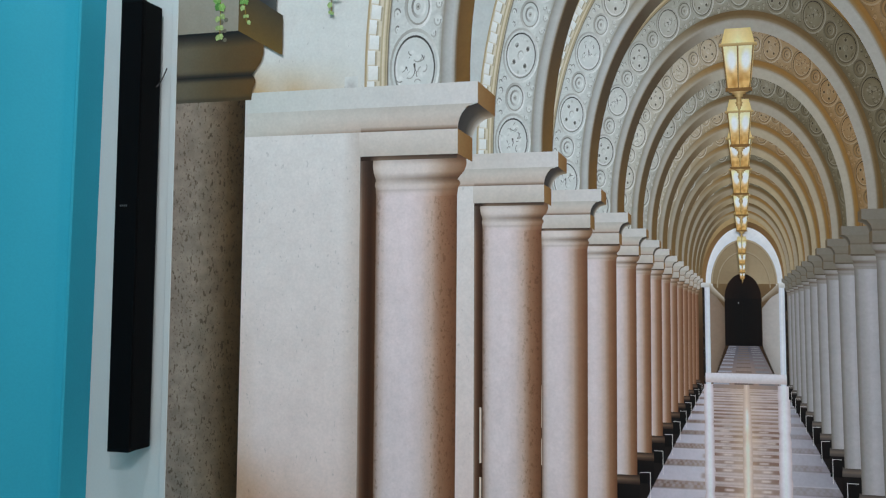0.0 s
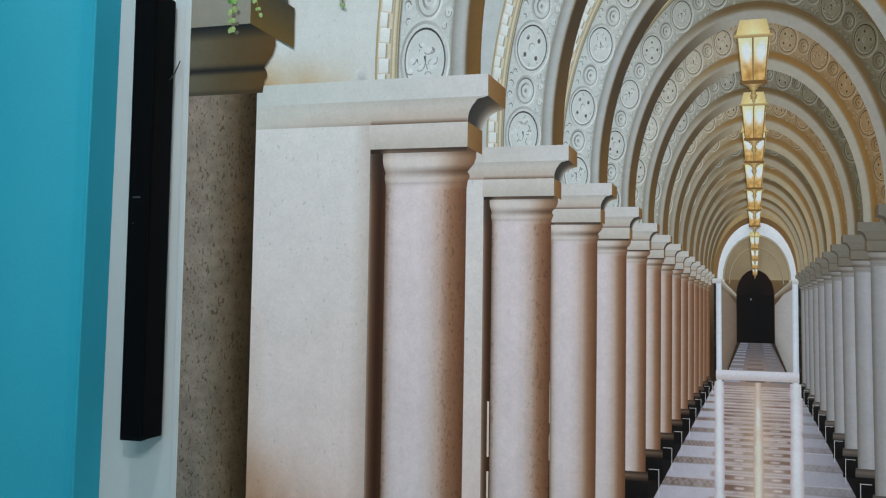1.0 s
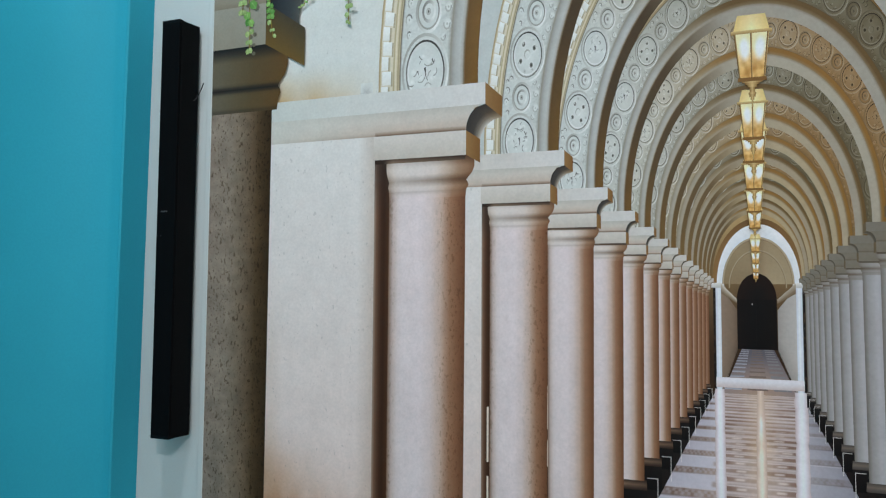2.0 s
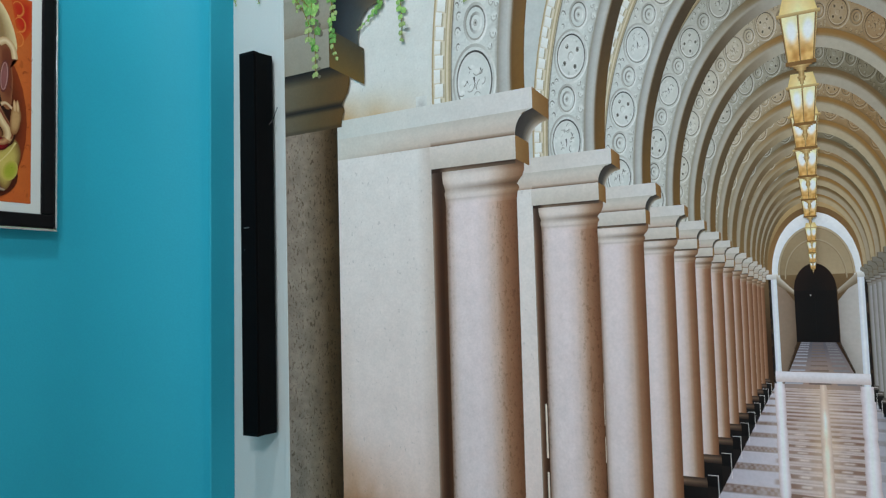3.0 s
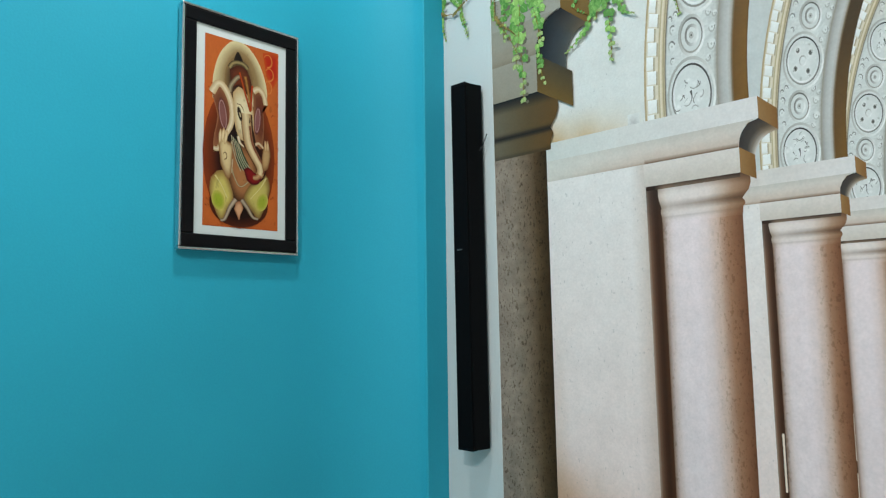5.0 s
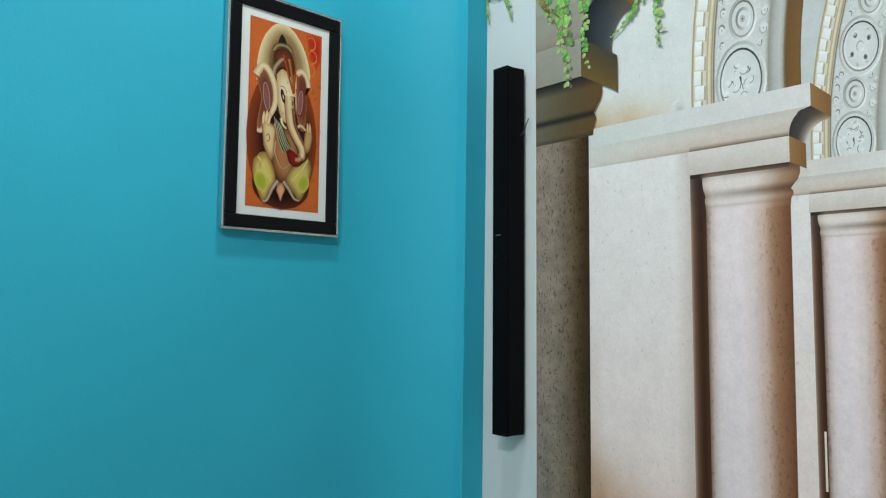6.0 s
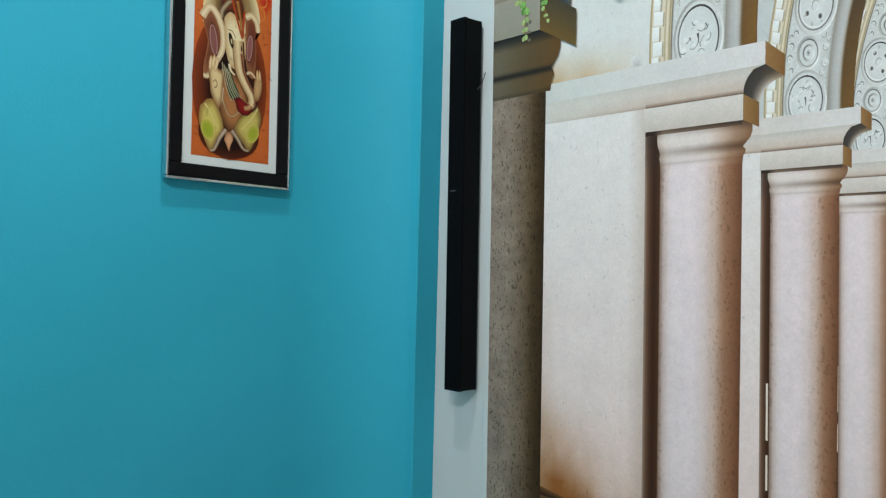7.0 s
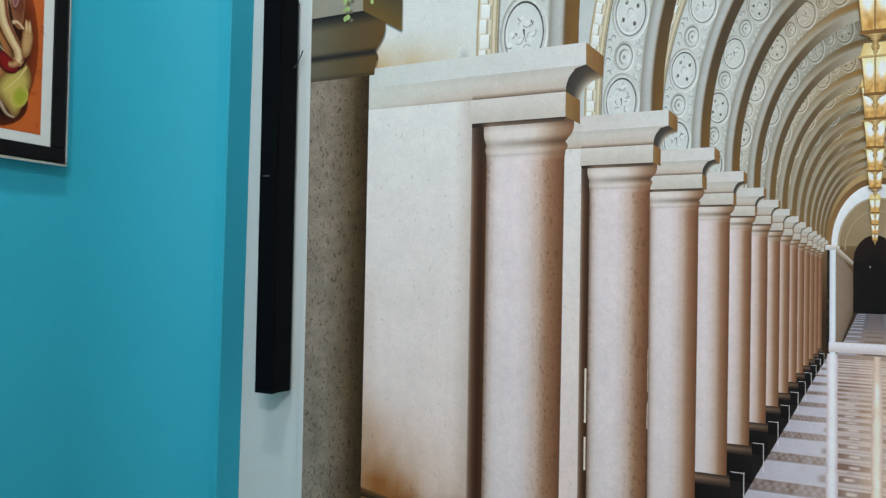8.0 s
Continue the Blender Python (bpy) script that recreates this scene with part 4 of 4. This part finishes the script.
for seed, x0, z0, x1, z1, size, green in ((10, -0.27, 2.36, -0.240, 1.968, 0.0207, 0.8), (11, -0.285, 2.34, -0.262, 2.07, 0.0253, 0.9), (12, -0.26, 2.11, -0.336, 2.010, 0.011, 0.9), (13, -0.245, 2.105, -0.165, 2.045, 0.010, 0.85), (14, -0.34, 2.16, -0.285, 2.075, 0.008, 0.4), (15, -0.11, 2.30, -0.088, 2.015, 0.012, 0.7), (16, -0.145, 2.28, -0.12, 2.07, 0.010, 0.7), (17, 0.0, 2.30, -0.015, 2.06, 0.009, 0.6)):
    strand(seed, x0, z0, x1, z1, size, green)
# bare brown shoots among the leaves
SHOOT = ((124, 98, 56), (168, 144, 92))
for seed, points, size in ((31, ((-0.556, 2.33), (-0.550, 2.16), (-0.492, 2.095)), 0.0055), (32, ((-0.292, 2.33), (-0.276, 2.245), (-0.205, 2.215)), 0.0055), (33, ((-0.748, 2.235), (-0.69, 2.215), (-0.60, 2.27)), 0.0050)):
    for k, ((x0, z0), (x1, z1)) in enumerate(zip(points, points[1:])):
        strand(seed + 10 * k, x0, z0, x1, z1, size, 0.7, 0.004, (112, 88, 50), 0.9, SHOOT)
for seed, x0, z0, x1, z1, size in ((61, -0.20, 2.30, -0.185, 2.23, 0.026), (62, -0.16, 2.255, -0.03, 2.215, 0.009), (63, -0.19, 2.24, -0.165, 2.12, 0.014)):
    strand(seed, x0, z0, x1, z1, size, 0.85)

# slim white bead that ends the paper
tagged(part("trim", box((-0.5815, -0.006, LOW), (-0.5680, -0.0002, HIGH), 0.0015), WHITE), "slim white bead at the edge of the mural", "trim", kind="structure")

# ---- soundbar ----
def build_soundbar():
    bar = tagged(new("soundbar"), "slim black soundbar mounted upright on the white wall", "soundbar")
    bar.location = (-0.635, 0, 1.10)
    w, d = 0.024, 0.062
    body = box((-w, -d + 0.006, 0), (w, -0.010, 0.899))
    for v in body.verts:  # the flank flares towards the wall
        if v.co.x > 0 and v.co.y > -0.03:
            v.co.x += 0.011
    bmesh.ops.bevel(body, geom=body.edges[:], offset=0.003, segments=2, profile=0.5, affect="EDGES")
    part("housing", body, BLACK, bar)
    part("grille", box((-w, -d, 0.006), (w, -d + 0.008, 0.893), 0.002), CLOTH, bar, "black cloth grille")
    part("end_cap", box((-w, -d, -0.001), (w, -d + 0.02, 0.007), 0.0015), BLACK, bar)
    part("end_cap", box((-w, -d, 0.892), (w, -d + 0.02, 0.900), 0.0015), BLACK, bar)
    for k in range(4):
        part("logo_bar", box((-0.0125 + k * 0.0043, -d - 0.0006, 0.4790), (-0.0095 + k * 0.0043, -d + 0.001, 0.4825)), LOGO, bar, "small grey logo")
    part("indicator", box((-0.012, -d - 0.0005, 0.428), (-0.0105, -d + 0.001, 0.4295)), LOGO, bar)
    for z in (0.16, 0.74):
        part("wall_bracket", box((-0.012, -0.014, z - 0.03), (0.012, 0.0, z + 0.03), 0.001), BLACK, bar)
    return bar


build_soundbar()
loop = [(-0.603 + 0.010 * u + 0.006 * u * u, -0.022 + 0.012 * u, 1.829 + 0.030 * u ** 2.2 + 0.012 * u) for u in [k / 10 for k in range(11)]]
tagged(part("loose_wire", tube(loop, 0.0012), WIRE), "thin dark wire end sticking out behind the soundbar", "wire")

# ---- the framed painting ----


def build_picture():
    pic = tagged(new("framed_painting"), "black and silver framed painting of warm cream shapes on orange", "painting")
    pic.location = (WEST, -0.516, 1.8363)
    # local: y along the wall, x out of it
    hw, hh, mw, mh = 0.1472, 0.2685, 0.113, 0.233

    def bar(name, y0, y1, z0, z1, x0, x1, mat, label="", bevel=0.0015):
        return part(name, box((x0, y0, z0), (x1, y1, z1), bevel), mat, pic, label)

    part("backing", box((0.001, -hw + 0.004, -hh + 0.004), (0.010, hw - 0.004, hh - 0.004)), FRAME, pic)
    e = 0.0065
    for name, y0, y1, z0, z1 in (("frame_rail", -hw, hw, hh - e, hh), ("frame_rail", -hw, hw, -hh, -hh + e), ("frame_stile", -hw, -hw + e, -hh + e, hh - e), ("frame_stile", hw - e, hw, -hh + e, hh - e)):
        bar(name, y0, y1, z0, z1, 0.004, 0.024, CHROME, "bright silver outer edge", 0.0028)
    for name, y0, y1, z0, z1 in (("inner_rail", -hw + e, hw - e, mh, hh - e), ("inner_rail", -hw + e, hw - e, -hh + e, -mh), ("inner_stile", -hw + e, -mw, -mh, mh), ("inner_stile", mw, hw - e, -mh, mh)):
        bar(name, y0, y1, z0, z1, 0.006, 0.0232, FRAME, "gloss black inner frame", 0.003)
    part("mat_board", box((0.010, -mw - 0.002, -mh - 0.002), (0.0176, mw + 0.002, mh + 0.002)), MATBOARD, pic, "off-white mat board")
    part("hanging_loop", tube([(0.004, 0.03 + 0.007 * math.cos(a), hh + 0.006 * math.sin(a)) for a in [k * math.pi / 8 for k in range(9)]], 0.0014, 6), NAIL, pic)
    pw, ph = 0.0925, 0.2135
    depth = [0.0180]

    def shape(name, outline, inner, outer, squeeze=1.0, label=""):
        """A flat painted shape: a fan from its middle, the paint blending from the inner to the outer tone."""
        bm = bmesh.new()
        ink = bm.verts.layers.float_color.new("ink")
        cy = sum(p[0] for p in outline) / len(outline)
        cz = sum(p[1] for p in outline) / len(outline)
        depth[0] += 0.00005
        rings = []
        for f in (1.0, 0.86, 0.6, 0.3):
            ring = []
            for y, z in outline:
                v = bm.verts.new((depth[0], cy + (y - cy) * f, cz + (z - cz) * f))
                m = min(1, (1 - f) * 2.2)
                v[ink] = (*[0.82 * (o + (i - o) * m) ** 1.15 for o, i in zip(lin(*outer), lin(*inner))], 1)
                ring.append(v)
            rings.append(ring)
        n = len(outline)
        for a, b in zip(rings, rings[1:]):
            for j in range(n):
                bm.faces.new((a[j], a[(j + 1) % n], b[(j + 1) % n], b[j]))
        bm.faces.new(rings[-1])
        return part(name, bm, CANVAS, pic, label)

    def oval(cy, cz, ry, rz, tilt=0, n=28, a0=0, a1=360):
        t, out = math.radians(tilt), []
        for k in range(n):
            a = math.radians(a0 + (a1 - a0) * k / (n - (0 if a1 - a0 == 360 else 1)))
            y, z = ry * math.cos(a), rz * math.sin(a)
            out.append((cy + y * math.cos(t) - z * math.sin(t), cz + y * math.sin(t) + z * math.cos(t)))
        return out

    def ribbon(centre, widths):
        """Outline of a tapering band along centre points."""
        left, right = [], []
        for k, (y, z) in enumerate(centre):
            a, b = centre[max(k - 1, 0)], centre[min(k + 1, len(centre) - 1)]
            dy, dz = b[0] - a[0], b[1] - a[1]
            n = math.hypot(dy, dz) or 1
            w = widths[0] + (widths[1] - widths[0]) * k / (len(centre) - 1)
            left.append((y - dz / n * w, z + dy / n * w))
            right.append((y + dz / n * w, z - dy / n * w))
        return left, right

    def band(name, centre, widths, mid, edge):
        bm = bmesh.new()
        ink = bm.verts.layers.float_color.new("ink")
        depth[0] += 0.00005
        left, right = ribbon(centre, widths)
        rows = []
        for l, c, r in zip(left, centre, right):
            row = []
            for p, tone in ((l, edge), (c, mid), (r, edge)):
                v = bm.verts.new((depth[0], p[0], p[1]))
                v[ink] = (*[0.82 * c ** 1.15 for c in lin(*tone)], 1)
                row.append(v)
            rows.append(row)
        for a, b in zip(rows, rows[1:]):
            for j in (0, 1):
                bm.faces.new((a[j], a[j + 1], b[j + 1], b[j]))
        return part(name, bm, CANVAS, pic)

    def curve(points, n=8):
        """A smooth line through a few points."""
        out = []
        for k in range(len(points) - 1):
            p = [Vector(points[min(max(k + j, 0), len(points) - 1)]) for j in (-1, 0, 1, 2)]
            for q in range(n):
                t = q / n
                v = 0.5 * (2 * p[1] + (p[2] - p[0]) * t + (2 * p[0] - 5 * p[1] + 4 * p[2] - p[3]) * t * t + (3 * p[1] - p[0] - 3 * p[2] + p[3]) * t ** 3)
                out.append((v.x, v.y))
        return out + [tuple(points[-1])]

    shape("painted_ground", [(-pw, -ph), (0, -ph), (pw, -ph), (pw, 0), (pw, ph), (0, ph), (-pw, ph), (-pw, 0)], (214, 122, 58), (204, 110, 54), label="orange painted ground")
    shape("painted_patch", [(0.050, 0.205), (0.072, 0.212), (pw - 0.001, 0.210), (pw - 0.001, 0.15), (0.078, 0.125), (0.060, 0.15)], (196, 52, 28), (204, 92, 38))
    for k in range(3):
        band("painted_curl", oval(0.064 + 0.004 * (k % 2), 0.188 - 0.032 * k, 0.011, 0.015, 0, 14, -100, 150), (0.0026, 0.0010), (228, 146, 76), (206, 104, 48))
    cracks = random.Random(9)
    for k in range(16):
        y0, z0 = cracks.choice((-1, 1)) * cracks.uniform(0.072, 0.088), cracks.uniform(-0.17, 0.12)
        band("painted_crack", [(y0 + 0.006 * u, z0 + cracks.uniform(-0.004, 0.004)) for u in (0, 0.5, 1, 1.6)], (0.0007, 0.0004), (112, 50, 22), (160, 74, 30))
    # soft dark shade behind the shapes
    shape("painted_shade", oval(-0.006, -0.05, 0.089, 0.165), (34, 18, 12), (150, 70, 32))
    shape("painted_shade", oval(-0.006, -0.16, 0.072, 0.052), (36, 18, 10), (98, 46, 22))
    # pale hood with an olive inner shade
    shape("painted_hood", curve([(-0.074, 0.070), (-0.073, 0.120), (-0.060, 0.170), (-0.036, 0.205), (-0.012, 0.214), (0.014, 0.206), (0.040, 0.176), (0.057, 0.135), (0.061, 0.095), (0.04, 0.07)]), (150, 120, 78), (234, 218, 172))
    shape("painted_hood_inner", oval(-0.010, 0.118, 0.036, 0.062), (66, 40, 26), (152, 124, 82))
    shape("painted_crown", curve([(-0.024, 0.160), (-0.022, 0.176), (-0.014, 0.190), (-0.004, 0.178), (0.000, 0.162)]), (40, 30, 22), (70, 52, 36))
    band("painted_crown_band", curve([(-0.034, 0.148), (-0.026, 0.160), (-0.012, 0.165), (0.002, 0.163), (0.011, 0.155)]), (0.0052, 0.0052), (176, 156, 108), (58, 42, 28))
    shape("painted_crown_field", curve([(-0.034, 0.144), (-0.012, 0.158), (0.010, 0.150), (0.022, 0.115), (0.012, 0.098), (-0.012, 0.112), (-0.030, 0.100)]), (122, 62, 36), (84, 44, 28))
    band("painted_bead_string", curve([(-0.033, 0.092), (-0.030, 0.108), (-0.016, 0.128), (-0.008, 0.133)]), (0.0060, 0.0050), (188, 170, 136), (96, 72, 52))
    # side lobes: pale rims round red-brown hollows
    shape("painted_lobe", curve([(-0.076, 0.086), (-0.060, 0.112), (-0.042, 0.100), (-0.026, 0.060), (-0.026, 0.020), (-0.040, -0.010), (-0.056, -0.040), (-0.069, -0.044), (-0.070, -0.020), (-0.062, 0.030), (-0.070, 0.062)]), (126, 74, 50), (172, 120, 84))
    band("painted_rim", curve([(-0.076, 0.082), (-0.060, 0.106), (-0.042, 0.094), (-0.028, 0.060), (-0.028, 0.022), (-0.042, -0.008), (-0.058, -0.040), (-0.070, -0.042)]), (0.0085, 0.0050), (238, 222, 188), (204, 172, 128))
    shape("painted_lobe_inner", oval(-0.049, 0.038, 0.010, 0.037, 8), (148, 98, 92), (108, 60, 50))
    band("painted_dot_ring", oval(-0.049, 0.038, 0.0075, 0.031, 8, 22, 0, 359.9), (0.0016, 0.0016), (196, 156, 150), (128, 80, 70))
    shape("painted_lobe", curve([(0.026, 0.110), (0.040, 0.120), (0.056, 0.106), (0.063, 0.082), (0.052, 0.072), (0.054, 0.030), (0.050, -0.022), (0.036, -0.020), (0.026, 0.020)]), (122, 66, 46), (162, 112, 76))
    band("painted_rim", curve([(0.026, 0.106), (0.040, 0.114), (0.053, 0.102), (0.058, 0.080)]), (0.0075, 0.0060), (236, 218, 182), (200, 166, 120))
    band("painted_rim", curve([(0.028, -0.022), (0.040, -0.014), (0.054, -0.024)]), (0.0040, 0.0025), (232, 212, 176), (190, 150, 110))
    shape("painted_lobe_inner", oval(0.037, 0.040, 0.0085, 0.034, -4), (152, 102, 98), (110, 62, 52))
    band("painted_dot_ring", oval(0.037, 0.040, 0.0060, 0.028, -4, 22, 0, 359.9), (0.0015, 0.0015), (196, 156, 150), (128, 80, 70))
    # lower mass, green cloth and strings of beads
    shape("painted_mass", curve([(-0.034, -0.02), (0.0, -0.015), (0.030, -0.04), (0.040, -0.09), (0.026, -0.140), (-0.006, -0.158), (-0.030, -0.130), (-0.042, -0.08)]), (186, 130, 84), (58, 30, 16))
    shape("painted_cloth", curve([(-0.022, -0.012), (-0.010, -0.018), (0.002, -0.044), (0.016, -0.070), (0.012, -0.082), (-0.004, -0.080), (-0.016, -0.056)]), (30, 96, 66), (20, 52, 38))
    for k in range(5):
        band("painted_bead_string", curve([(-0.028 + 0.004 * k, -0.006 - 0.004 * k), (-0.020 + 0.006 * k, -0.050 - 0.002 * k), (-0.004 + 0.006 * k, -0.085 + 0.002 * k)]), (0.0012, 0.0012), (226, 214, 178), (70, 62, 44))
    band("painted_bead_string", curve([(-0.028, -0.02), (-0.026, -0.080), (-0.014, -0.112), (-0.002, -0.120), (0.014, -0.108)]), (0.0016, 0.0016), (214, 198, 156), (96, 70, 44))
    band("painted_cord", curve([(-0.052, -0.104), (-0.038, -0.108), (-0.028, -0.092), (-0.024, -0.06)]), (0.0013, 0.0010), (238, 226, 196), (170, 136, 96))
    # broad yellow-green lower lobes with embroidered hems
    shape("painted_seat", curve([(-0.062, -0.092), (-0.046, -0.090), (-0.032, -0.112), (-0.022, -0.148), (-0.036, -0.176), (-0.050, -0.200), (-0.064, -0.180), (-0.078, -0.140), (-0.076, -0.108)]), (218, 202, 116), (158, 122, 72))
    shape("painted_seat", curve([(0.054, -0.080), (0.066, -0.094), (0.070, -0.120), (0.058, -0.160), (0.042, -0.190), (0.026, -0.176), (0.004, -0.148), (0.014, -0.120), (0.034, -0.100)]), (208, 192, 110), (134, 98, 56))
    shape("painted_green", oval(-0.058, -0.156, 0.015, 0.022, 14), (166, 178, 58), (204, 192, 98))
    shape("painted_green", oval(0.050, -0.150, 0.014, 0.022, -20), (170, 178, 62), (202, 188, 100))
    for fold in ([(-0.066, -0.102), (-0.052, -0.120), (-0.036, -0.150)], [(0.060, -0.092), (0.046, -0.116), (0.020, -0.146)]):
        band("painted_fold_line", curve(fold), (0.0022, 0.0010), (232, 220, 158), (208, 188, 112))
    band("painted_hem", curve([(-0.016, -0.150), (-0.030, -0.170), (-0.042, -0.196), (-0.052, -0.200)]), (0.0060, 0.0028), (206, 188, 164), (110, 84, 62))
    band("painted_hem", curve([(-0.002, -0.150), (0.012, -0.166), (0.026, -0.186), (0.040, -0.190)]), (0.0060, 0.0028), (200, 182, 158), (104, 78, 56))
    shape("painted_knot", curve([(-0.016, -0.158), (-0.006, -0.154), (0.002, -0.168), (-0.004, -0.184), (-0.008, -0.196), (-0.014, -0.184), (-0.020, -0.172)]), (226, 176, 134), (168, 112, 78))
    # pale middle field, its stripes, and the long pale sweep that curls at its end
    shape("painted_pale_field", curve([(-0.026, 0.092), (-0.012, 0.108), (0.006, 0.098), (0.022, 0.074), (0.027, 0.040), (0.024, 0.0), (0.012, -0.014), (-0.006, -0.012), (-0.018, 0.010), (-0.024, 0.05)]), (238, 224, 184), (204, 170, 122))
    band("painted_stripe", curve([(-0.010, 0.142), (0.002, 0.104), (0.018, 0.056)]), (0.0030, 0.0022), (206, 96, 40), (122, 54, 28))
    band("painted_stripe", curve([(0.004, 0.136), (0.012, 0.100), (0.020, 0.060)]), (0.0044, 0.0022), (190, 140, 74), (132, 76, 40))
    band("painted_stripe", curve([(0.022, 0.118), (0.020, 0.090), (0.019, 0.058)]), (0.0026, 0.0020), (214, 86, 34), (128, 54, 28))
    sweep = curve([(0.006, 0.050), (0.010, 0.010), (0.016, -0.020), (0.030, -0.046), (0.043, -0.066), (0.045, -0.082), (0.036, -0.094), (0.026, -0.096)])
    band("painted_outline", [(y + 0.0015, z - 0.0015) for y, z in sweep], (0.0150, 0.0100), (84, 48, 30), (70, 38, 24))
    band("painted_sweep", sweep, (0.0128, 0.0078), (236, 216, 172), (176, 134, 88))
    band("painted_stripe", [(y + 0.008, z + 0.002) for y, z in sweep[6:44]], (0.0030, 0.0018), (122, 60, 46), (172, 120, 84))
    shape("painted_almond", oval(-0.009, 0.046, 0.0048, 0.017, 14, 18), (62, 44, 28), (40, 26, 18))
    shape("painted_almond", oval(-0.008, 0.044, 0.0018, 0.007, 14, 12), (222, 208, 170), (140, 116, 70))
    shape("painted_almond", oval(0.0165, 0.034, 0.0016, 0.007, 0, 12), (52, 36, 24), (90, 64, 40))
    band("painted_brow", curve([(-0.016, 0.068), (-0.006, 0.066), (0.002, 0.052)]), (0.0010, 0.0006), (84, 56, 34), (150, 112, 76))
    band("painted_horn", curve([(-0.012, -0.006), (-0.008, -0.020), (0.002, -0.028)]), (0.0042, 0.0016), (246, 238, 210), (196, 160, 112))
    shape("painted_fold", curve([(0.002, -0.080), (0.014, -0.074), (0.030, -0.084), (0.046, -0.092), (0.040, -0.108), (0.024, -0.112), (0.010, -0.104)]), (146, 34, 32), (88, 20, 22))
    band("painted_tip", sweep[-14:], (0.0070, 0.0050), (206, 162, 118), (140, 92, 60))
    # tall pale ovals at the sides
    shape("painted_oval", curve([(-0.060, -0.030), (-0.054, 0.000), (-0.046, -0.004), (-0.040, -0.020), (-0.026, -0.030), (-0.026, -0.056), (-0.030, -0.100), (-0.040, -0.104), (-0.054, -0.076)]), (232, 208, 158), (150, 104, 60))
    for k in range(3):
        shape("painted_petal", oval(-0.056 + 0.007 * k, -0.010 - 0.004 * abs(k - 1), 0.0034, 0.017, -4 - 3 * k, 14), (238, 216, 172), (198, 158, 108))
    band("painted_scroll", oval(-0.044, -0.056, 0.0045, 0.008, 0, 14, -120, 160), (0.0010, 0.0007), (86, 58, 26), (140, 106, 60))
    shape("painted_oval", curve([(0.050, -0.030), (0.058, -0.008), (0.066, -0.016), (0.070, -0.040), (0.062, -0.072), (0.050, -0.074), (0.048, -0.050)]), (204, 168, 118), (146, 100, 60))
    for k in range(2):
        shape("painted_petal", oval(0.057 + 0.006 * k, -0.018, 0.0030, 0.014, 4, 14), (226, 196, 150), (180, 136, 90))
    return pic


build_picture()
